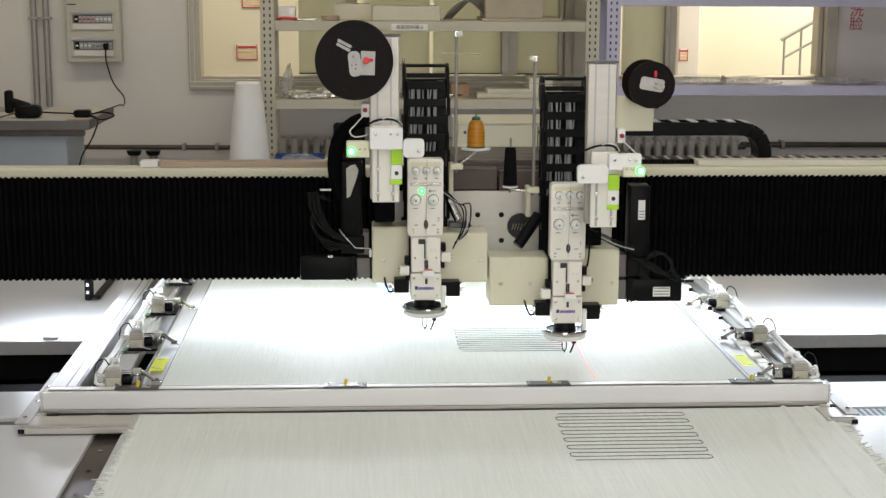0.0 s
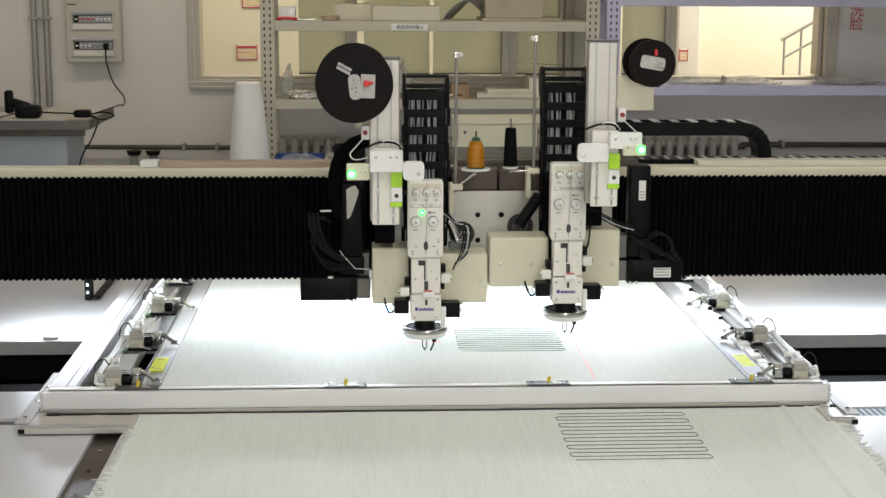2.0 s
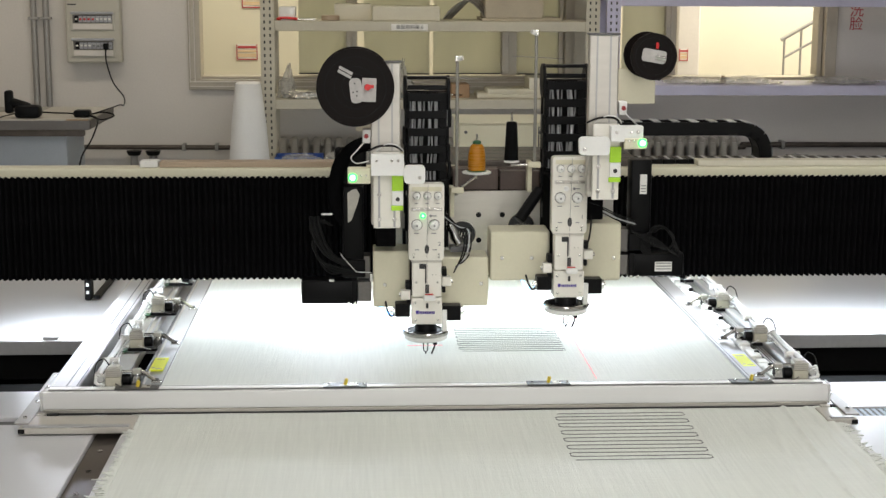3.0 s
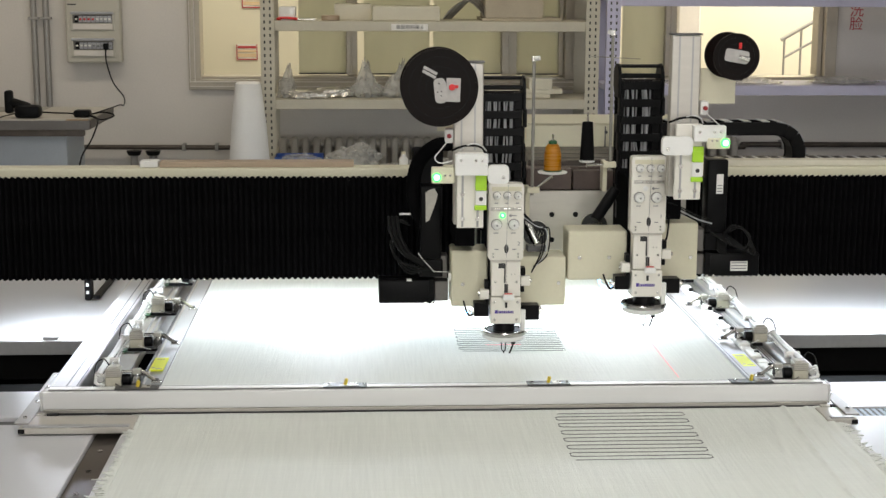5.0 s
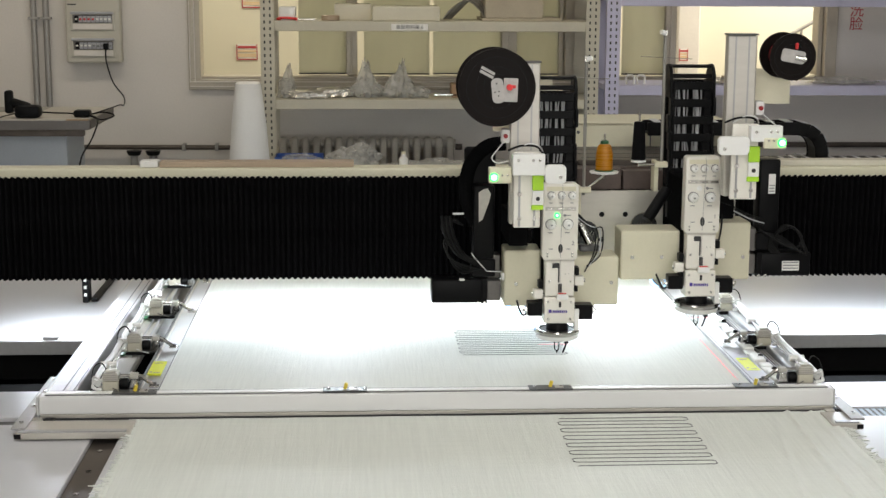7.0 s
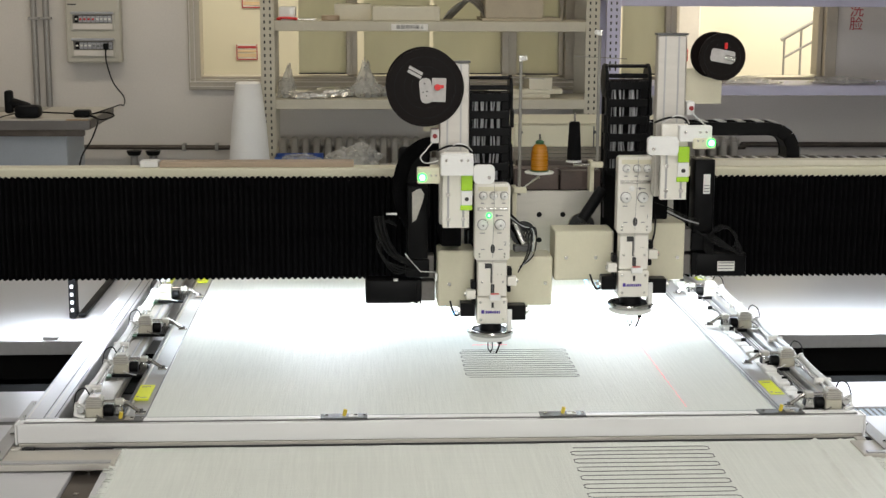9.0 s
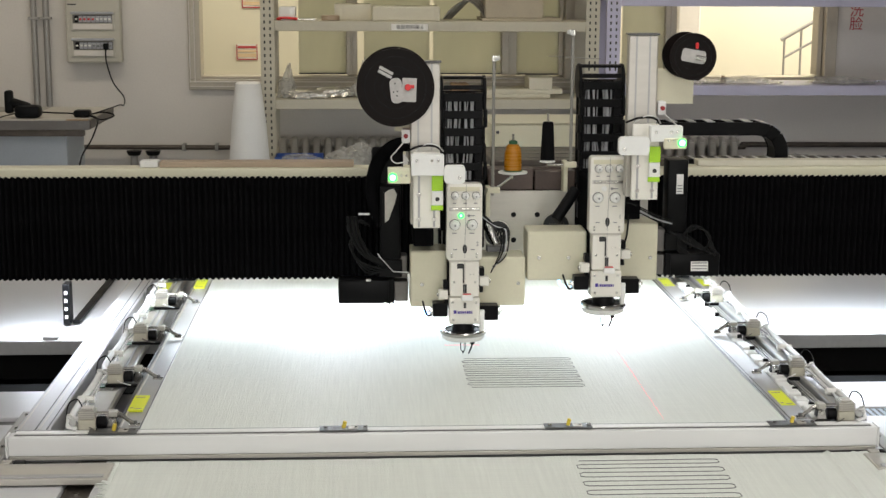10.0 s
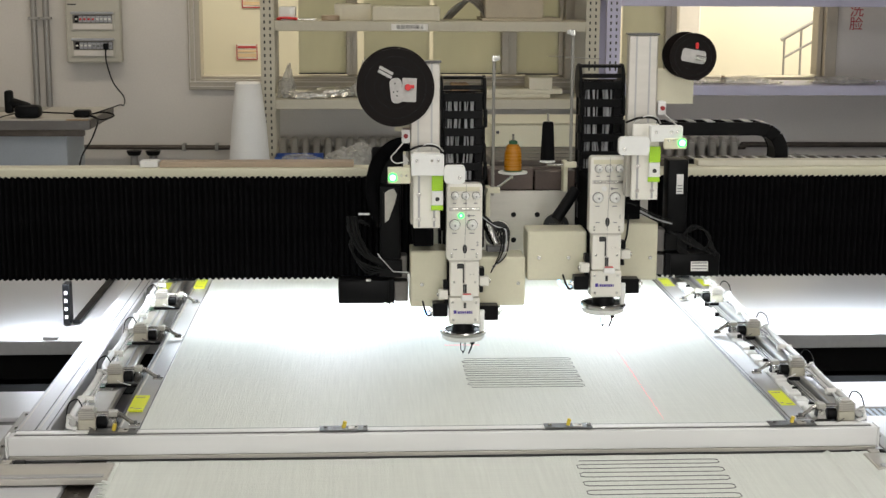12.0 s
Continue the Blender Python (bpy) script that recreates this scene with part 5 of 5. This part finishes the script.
    part("motor_plate", box(*sorted((side * 0.165, side * 0.203)), 0.14, 0.2, 1.03, 1.10, 0.003), FLANGE, m2)
    if side > 0:
        for mm, (a, c, z0, z1) in ((m2, (0.232, 0.253, 1.21, 1.27)), (m1, (0.285, 0.338, 0.970, 1.0))):
            lb = part("type_plate", box(a, c, 0.1285, 0.1296, z0, z1), PAPER, mm, "white motor type plate")
            for q in range(3):
                part("print_bar", box(a + 0.003, c - 0.003, 0.1278, 0.1284, z0 + 0.006 + q * 0.009, z0 + 0.009 + q * 0.009), GREYINK, lb)
    else:
        part("white_lead", hose([(-0.255, 0.118, 1.112), (-0.243, 0.118, 1.095), (-0.207, 0.118, 1.055), (-0.16, 0.118, 1.053)], 0.0016, 4, 6, smooth=False), CABLEW, h)
        part("cable_tie", box(-0.312, -0.278, 0.112, 0.118, 1.230, 1.236, 0.002), CABLEW, h)
        part("lead_plug", box(-0.166, -0.158, 0.07, 0.0795, 1.035, 1.058, 0.002), WHITEP, h)
        part("lead_plug", box(-0.29, -0.275, 0.112, 0.1295, 1.0265, 1.032, 0.001), WHITEP, h)
        for q in range(3):
            part("loom", hose([(-0.345 + 0.012 * q, 0.12, 1.225), (-0.335 + 0.012 * q, 0.115, 1.17), (-0.30 + 0.01 * q, 0.118, 1.11), (-0.24, 0.118, 1.075 + 0.006 * q)], 0.005, 5, 8), CABLEK, h)
        part("cable_shroud", box(-0.272, -0.175, 0.205, 0.225, 1.20, 1.425, 0.01), BLACKP, h)
        part("tape_patch", prism([(-0.232, 1.205), (-0.221, 1.212), (-0.202, 1.265), (-0.196, 1.29), (-0.206, 1.308), (-0.220, 1.304), (-0.233, 1.295)], 0.127, 0.1296), TAPE, m2, "torn scrap of masking tape")
        part("cable_arc", hose([(-0.15, 0.17, 1.44), (-0.205, 0.17, 1.43), (-0.250, 0.175, 1.385), (-0.268, 0.18, 1.32), (-0.262, 0.18, 1.25), (-0.235, 0.18, 1.19)], 0.022, 6, 12), BELLM, h, smooth=True)
    for q in range(4):
        o = q * 0.007
        part("motor_cable", hose([(side * (0.215 + o), 0.12, 1.06), (side * (0.27 + o), 0.10 + o, 1.075 - o), (side * (0.325 + o * 0.7), 0.11, 1.10 + o * 2), (side * (0.33 - o), 0.12, 1.15 + o), (side * (0.345 - o), 0.12, 1.20 + o * 0.5), (side * (0.30 - o), 0.12 + o, 1.215 - o)] if side < 0 else
                                 [(0.21 + o, 0.12, 1.10 - o), (0.27, 0.10 + o, 1.06 + o), (0.32 + o * 1.6, 0.105, 1.045 - o), (0.335 - o, 0.11, 1.085 + o), (0.28, 0.11 + o, 1.115 - o), (0.24, 0.12, 1.05 + o), (0.25 + o, 0.115, 1.028)], 0.0034, 6, 6), CABLEK, h)
    # column with the slide, reel and lamp box
    col = part("column", box(sc - 0.044, sc + 0.040, -0.10, -0.062, 1.236, 1.697, 0.004), ALU, h, "aluminium profile column")
    for gx in (-0.022, 0.016):
        part("profile_groove", box(sc + gx - 0.0025, sc + gx + 0.0025, -0.1008, -0.1002, 1.45, 1.695), TABLEE, col)
    part("column_cap", box(sc - 0.047, sc + 0.043, -0.103, -0.060, 1.6975, 1.7025, 0.001), DSTEEL, col)
    part("column_stay", box(sc - 0.03, sc + 0.03, 0.048, 0.30, 1.145, 1.235, 0.004), BELLM, h)
    part("stay_arm", box(sc - 0.022, sc + 0.022, -0.0615, 0.10, 1.2365, 1.29, 0.004), BELLM, h)
    part("slide_spacer", box(sc - 0.014, sc + 0.014, -0.1475, -0.1005, 1.25, 1.44, 0.002), DSTEEL, h)
    sp = part("slide_plate", box(sc - 0.038, sc + 0.038, -0.160, -0.148, 1.236, 1.452, 0.003), HEADW, h, "white slide plate")
    for gx in (-0.022, 0.021):
        part("slide_groove", box(sc + gx - 0.003, sc + gx + 0.003, -0.1612, -0.1604, 1.24, 1.388), TABLEE, sp)
        screw(sc + gx, -0.161, 1.262, 0.006, sp)
    screw(sc - 0.022, -0.161, 1.332, 0.006, sp)
    bo = sc + (0.001 if side < 0 else 0.053)
    sb = part("slide_block", box(bo - 0.046, bo + 0.046, -0.190, -0.161, 1.389 if side < 0 else 1.404, 1.449, 0.003), WHITEP, h, "white slide block")
    for bx_, bz in ((-0.030, 1.432), (0.012, 1.432), (0.030, 1.432)):
        screw(bo + bx_, -0.190, bz, 0.004, sb)
    inn = -side
    ar = part("slide_arm", prism(round_outline(*sorted((bo + inn * 0.0465, bo + inn * (0.106 if side < 0 else 0.134))), 1.366, 1.418, 0.012), -0.186, -0.165, 0.001), WHITEP, sb)
    screw(bo + inn * (0.09 if side < 0 else 0.118), -0.186, 1.384, 0.005, ar)
    gx = sc + (0.030 if side < 0 else 0.0255)
    part("lime_tag", box(gx - 0.016, gx + 0.016, -0.170, -0.1605, 1.344, 1.3885, 0.002), LIME, sp, "lime green tag")
    for q in range(2):
        part("tag_ridge", box(gx - 0.016, gx + 0.016, -0.1712, -0.1702, 1.358 + q * 0.014, 1.361 + q * 0.014), LIME, sp)
    part("sensor", box(gx - 0.016, gx + 0.016, -0.168, -0.1606, 1.302, 1.3435, 0.002), WHITEP, sp)
    part("sensor_eye", rod((gx, -0.1695, 1.320), (gx, -0.1681, 1.320), 0.006, 14), INK, sp)
    part("lime_tag", box(gx - 0.018, gx + 0.016, -0.169, -0.1606, 1.288, 1.3015, 0.002), LIME, sp, "lime green tag")
    xl = sorted((sc + side * 0.0455, sc + side * 0.110))
    lz = 1.383 if side < 0 else 1.402
    fy = 0.0 if side < 0 else -0.016
    lbx = part("lamp_box", box(*xl, -0.178 + fy, -0.150 + fy * 1.7, lz - 0.018, lz + (0.028 if side < 0 else 0.013), 0.004), CREAM, h, "cream lamp box")
    part("lamp", rod((sc + side * 0.096, -0.1835 + fy, lz), (sc + side * 0.096, -0.1781 + fy, lz), 0.0088, 16), GREENLED, lbx, "bright green lamp")
    # ring shaped and lit as the lamp's halo
    part("lamp_surround", lathe([(0.0089, 0.0), (0.0120, 0.0), (0.0120, 0.0015), (0.0105, 0.003), (0.0089, 0.004)], (sc + side * 0.096, -0.1782 + fy, lz), "Y", 24, ring=True), GREENHALO, lbx, "emissive green ring standing in for the lamp's halo")
    for q in (0.058, 0.072):
        screw(sc + side * q, -0.178 + fy, lz + 0.006, 0.003, lbx)
    part("lamp_lead", hose([(sc + side * 0.05, -0.14, 1.425), (sc + side * 0.085, -0.15, 1.42), (sc + side * 0.10, -0.15, 1.435), (sc + side * 0.085, -0.13, 1.452), (sc + side * 0.062, -0.10, 1.475)], 0.0018), CABLEW, lbx)
    part("black_lead", hose([(sc - 0.05, -0.12, 1.452), (sc - 0.02, -0.15, 1.468), (sc + 0.02, -0.15, 1.468), (sc + 0.045, -0.12, 1.452)], 0.003), CABLEK, h)
    part("grey_lead", hose([(sc - 0.03, -0.13, 1.452), (sc - 0.0, -0.16, 1.475), (sc + 0.03, -0.15, 1.47), (sc + 0.048, -0.12, 1.45)], 0.0018), CABLEW, h)
    sbx = part("stop_box", box(*sorted((sc + side * 0.0445, sc + side * 0.068)), -0.098, -0.06, 1.470, 1.510, 0.004), WHITEP, h, "white box with a red stop button")
    part("stop_button", rod((sc + side * 0.057, -0.106, 1.491), (sc + side * 0.057, -0.0985, 1.491), 0.0065, 16), REDD, sbx)
    # reel of fibre
    rb = part("reel_arm", box(*sorted((sc + side * 0.041, rc + side * (0.03 if side > 0 else -0.0))), -0.0285, -0.0185, 1.497, 1.60, 0.002), CREAM, h, "cream reel bracket")
    R = part("reel", lathe([(rr, 0), (rr, 0.006), (rr * 0.97, 0.008), (rr * 0.6, 0.008), (rr * 0.6, 0.107), (rr * 0.97, 0.107), (rr, 0.109), (rr, 0.115), (0.02, 0.115)], (rc, -0.03, rz), "Y", 56), REELM, h, "dark plastic fibre reel", smooth=True)
    part("axle", rod((rc, -0.022, rz), (rc, -0.144, rz), 0.010, 16), STEEL, R)
    part("rim_bead", lathe([(rr * 0.985, 0.115), (rr * 0.985, 0.1165), (rr * 0.955, 0.1165), (rr * 0.955, 0.1152)], (rc, -0.03, rz), "Y", 56, ring=True), REELM, R, smooth=True)
    for q in (0.80, 0.55, 0.36):
        part("flange_groove", lathe([(rr * q, 0.1152), (rr * q, 0.1160), (rr * (q - 0.025), 0.1160), (rr * (q - 0.025), 0.1152)], (rc, -0.03, rz), "Y", 48, ring=True), BLACKP, R, smooth=True)
    part("fibre_winding", lathe([(rr * 0.62, 0.010), (rr * 0.62, 0.105)], (rc, -0.03, rz), "Y", 48, ring=False), REDD, R, "dark red fibre winding", smooth=True)
    if side < 0:
        b = prism(round_outline(-0.017, 0.017, -0.035, 0.035, 0.014), -0.1495, -0.1465)
        bmesh.ops.transform(b, matrix=Matrix.Translation((rc + 0.002, 0, rz - 0.008)) @ Matrix.Rotation(radians(-6), 4, "Y"), verts=b.verts)
        part("hub_plate", b, HUBP, R, "pale grey hub plate")
        b = prism(round_outline(-0.020, 0.020, -0.033, 0.033, 0.002), -0.1485, -0.1462)
        bmesh.ops.transform(b, matrix=Matrix.Translation((rc + 0.038, 0, rz - 0.006)) @ Matrix.Rotation(radians(2), 4, "Y"), verts=b.verts)
        part("hub_plate", b, HUBP, R)
        part("red_knob", rod((rc + 0.034, -0.162, rz + 0.002), (rc + 0.034, -0.1487, rz + 0.002), 0.009, 12, bevel=0.002), REDP, R)
        part("red_tab", box(rc + 0.03, rc + 0.052, -0.156, -0.1487, rz - 0.001, rz + 0.008, 0.002), REDP, R)
        for q in (0, 0.009):
            b = box(-0.021, 0.021, -0.1485, -0.1468, -0.004, 0.004)
            bmesh.ops.transform(b, matrix=Matrix.Translation((rc - 0.026 - q * 0.4, 0, rz + 0.048 - q * 1.15)) @ Matrix.Rotation(radians(28), 4, "Y"), verts=b.verts)
            part("paper_strip", b, HUBP, R)
        for q in ((-0.006, -0.012), (0.005, -0.01), (0.004, -0.022), (-0.002, 0.012)):
            part("hub_screw", rod((rc + q[0], -0.151, rz + q[1]), (rc + q[0], -0.1496, rz + q[1]), 0.0022, 8), INK, R)
    else:
        b = prism(round_outline(-0.034, 0.034, -0.018, 0.018, 0.008), -0.1495, -0.1465)
        bmesh.ops.transform(b, matrix=Matrix.Translation((rc + 0.0, 0, rz + 0.002)) @ Matrix.Rotation(radians(10), 4, "Y"), verts=b.verts)
        part("hub_plate", b, HUBP, R, "pale grey hub plate")
        part("hub_bar", rod((rc + 0.002, -0.165, rz), (rc + 0.030, -0.175, rz - 0.006), 0.007, 12), STEEL, R)
        part("red_tab", box(rc + 0.004, rc + 0.013, -0.153, -0.1466, rz + 0.022, rz + 0.040, 0.003), REDP, R)
        part("fibre_end", hose([(rc + 0.01, -0.09, rz - 0.06), (rc + 0.025, -0.11, rz - 0.066), (rc + 0.02, -0.10, rz - 0.062)], 0.004), BLACKP, R)
    # thread stand with its cone
    tx, cxx = (0.103, 0.165) if side < 0 else (-0.078, -0.150)
    ts = part("stand_rod", rod((tx, 0.24, 1.27), (tx, 0.24, 1.695), 0.005, 12), DULLW, h, "dull steel thread stand rod")
    part("thread_guide", rod((tx - 0.002 * side, 0.232, 1.690), (tx - side * 0.016 if side < 0 else tx - 0.016, 0.225, 1.694), 0.008, 14, 0.007), WHITEP, ts)
    part("guide_nut", box(tx - 0.007, tx + 0.007, 0.233, 0.247, 1.682, 1.700, 0.002), STEEL, ts)
    part("cross_wire", rod((tx - 0.03, 0.236, 1.63 + 0.004), (tx + 0.072, 0.236, 1.630), 0.0013, 8) if side < 0 else rod((tx - 0.075, 0.236, 1.620), (tx + 0.085, 0.236, 1.612), 0.0013, 8), DULLW, ts)
    part("stand_clamp", box(*sorted((tx - side * 0.022, tx + side * 0.018)), 0.225, 0.25, 1.278, 1.296, 0.003), CREAM, ts)
    part("stand_leg", box(tx - 0.02, tx - 0.006, 0.25, 0.30, 1.20, 1.295, 0.002), CREAM, ts)
    pz = 1.342 if side < 0 else 1.298
    part("cone_arm", rod((tx, 0.24, 1.285), (cxx, 0.24, pz - 0.012), 0.004, 8), STEEL, ts)
    part("cone_plate", lathe([(0.012, -0.008), (0.044, -0.003), (0.046, 0.001), (0.044, 0.003), (0.008, 0.003)] if side < 0 else [(0.008, -0.006), (0.024, -0.003), (0.024, 0.001), (0.008, 0.001)], (cxx, 0.24, pz), "Z", 36), WHITEP, h, "white spool plate", smooth=True)
    cone = part("thread_cone", lathe([(0.026, 0.007), (0.027, 0.012), (0.0265, 0.055), (0.022, 0.078), (0.017, 0.086), (0.012, 0.088)] if side < 0 else [(0.022, 0.004), (0.022, 0.01), (0.017, 0.115), (0.015, 0.121), (0.008, 0.122)], (cxx, 0.24, pz), "Z", 32), GOLD if side < 0 else BLKTH, h, "golden yellow thread cone" if side < 0 else "tall black thread cone", smooth=True)
    part("cone_base", lathe([(0.027, 0.0035), (0.030, 0.0045), (0.028, 0.0068)], (cxx, 0.24, pz), "Z", 32) if side < 0 else lathe([(0.023, 0.0012), (0.023, 0.0038), (0.02, 0.004)], (cxx, 0.24, pz), "Z", 32), GREENP if side < 0 else CLEARP, cone)
    if side < 0:
        part("cone_tip", lathe([(0.013, 0.0882), (0.013, 0.096), (0.008, 0.099)], (cxx, 0.24, pz), "Z", 24), GREENP, cone)
    part("spindle", rod((cxx, 0.24, pz - 0.02), (cxx, 0.24, pz + (0.118 if side < 0 else 0.150)), 0.003, 10), STEEL, ts)
    # loose leads beside the panel
    for q in range(4):
        o = q * 0.006
        part("panel_lead", hose([(0.055, 0.05 + o, 1.245 - o), (0.085 + o, 0.06, 1.215 - o), (0.115 + o * 1.2, 0.07, 1.175 + o), (0.110 + o, 0.06 - o, 1.12), (0.085 + o * 0.3, 0.07, 1.06 + o)] if side < 0 else
                                [(0.056, 0.05, 1.20 - o), (0.10, 0.05 + o, 1.185 - o), (0.16, 0.07, 1.155 - o), (0.215, 0.10, 1.135 - o)], 0.0021, 6, 6), (CABLEK, CABLEK, CABLEG, CABLEK)[q], h)
    if side < 0:
        part("air_valve", rod((0.075, 0.12, 1.20), (0.105, 0.10, 1.14), 0.013, 16, bevel=0.003), STEEL, h)
        part("valve_foot", box(0.075, 0.135, 0.10, 0.14, 1.117, 1.135, 0.003), DSTEEL, h)
        part("blue_lamp_tube", hose([(-0.14, 0.20, 0.952), (-0.135, 0.19, 0.93), (-0.115, 0.17, 0.915), (-0.10, 0.16, 0.916)], 0.006, 5, 8), BLUELED, h, "glowing blue tube")
    else:
        part("cable_sleeve", rod((-0.062, 0.22, 1.212), (-0.130, 0.18, 1.122), 0.018, 16, bevel=0.003), BLACKP, h, "black cable sleeve")
        part("blue_lamp_tube", hose([(-0.125, 0.12, 0.952), (-0.12, 0.11, 0.935), (-0.105, 0.10, 0.925)], 0.004, 5, 8), BLUELED, h, "glowing blue tube")
        part("arm_lead", hose([(0.065, 0.06, 1.20), (0.072, 0.05, 1.15), (0.07, 0.06, 1.09), (0.06, 0.07, 1.06)], 0.0028), CABLEK, h)
    return h


head_a = stitching_head(-1, 0.185, True, "2", -0.119, -0.206, 0.109, 1.631,
                        [(-0.157, -0.046, 0.953, 1.126, 0.08), (0.046, 0.191, 0.955, 1.106, 0.08)],
                        "cream stitching head with golden thread and large reel")
head_b = stitching_head(1, 0.607, False, "1", 0.0775, 0.208, 0.066, 1.639,
                        [(-0.226, -0.046, 0.954, 1.105, 0.08), (0.046, 0.170, 0.953, 1.130, 0.08)],
                        "cream stitching head with black thread and small reel")


laser = tagged(part("laser_line", box(-0.0006, 0.0006, -0.29, 0.16, 0.8222, 0.8226), LASER), "thin red laser line projected on the fabric", "laser line")
laser.location = (0.655, 4.28, 0)
laser_tail = tagged(part("laser_line", box(-0.0005, 0.0005, -0.40, 0.0, 0.8216, 0.8219), LASER), "thin red laser line projected on the fabric", "laser line")
laser_tail.location = (0.655, 4.40, 0)

# ---- what moves ----


def motions():
    slide = [(0, 0), (2.9, 0), (3.0, 0.003), (3.1, 0.014), (3.2, 0.0275), (4.0, 0.121), (4.8, 0.2145), (5.0, 0.238), (5.5, 0.2965), (6.0, 0.357), (6.4, 0.404),
             (6.5, 0.414), (6.6, 0.4185), (6.7, 0.4185), (6.8, 0.4145), (7.0, 0.399), (7.2, 0.379), (8.0, 0.298), (8.8, 0.2175), (9.0, 0.1975), (9.5, 0.1485), (9.7, 0.129),
             (9.8, 0.121), (9.9, 0.1165), (10.0, 0.115), (12, 0.115)]
    lift_a = [(0, 0.074), (1.15, 0.074), (1.3, 0.070), (1.5, 0.058), (2.0, 0.010), (2.15, 0.003), (2.3, 0.0), (12, 0.0)]
    lift_b = [(0, 0.0), (1.15, 0.0), (1.3, 0.004), (1.5, 0.017), (2.0, 0.060), (2.2, 0.073), (2.35, 0.079), (12, 0.079)]

    def at(rows, t):
        ts, vs = zip(*rows)
        return float(np.interp(t, ts, vs))

    times = sorted({t for rows in (slide, lift_a, lift_b) for t, _ in rows})
    walk(head_a, [(t, pose(0.185 + at(slide, t), 4.26, at(lift_a, t))) for t in times])
    walk(head_b, [(t, pose(0.607 + at(slide, t), 4.26, at(lift_b, t))) for t in times])
    walk(chain_a, [(t, pose(0.198 + at(slide, t), 4.56, at(lift_a, t) * 0.5)) for t in times])
    walk(chain_b, [(t, pose(0.630 + at(slide, t), 4.56, at(lift_b, t) * 0.5)) for t in times])
    walk(laser, [(t, pose(0.655 + v, 4.28, 0)) for t, v in slide])
    walk(car, [(t, pose(v, 4.63, 0)) for t, v in slide])
    walk(drag, [(t, pose(v * 0.5, 5.06, 0)) for t, v in slide])
    feed = [(0, 0), (6.6, 0), (6.7, -0.008), (6.8, -0.020), (7.0, -0.044), (7.2, -0.069), (8.0, -0.170), (8.8, -0.271), (9.0, -0.295), (9.5, -0.353), (9.7, -0.377),
            (9.8, -0.388), (9.9, -0.395), (10.0, -0.398), (12, -0.398)]
    both = sorted({t for t, _ in slide + feed})
    walk(laser_tail, [(t, pose(0.655 + at(slide, t), 4.40 + at(feed, t), 0)) for t in both])
    for ob in (fr, fab):
        walk(ob, [(t, pose(0, FY + v, 0)) for t, v in feed])


motions()
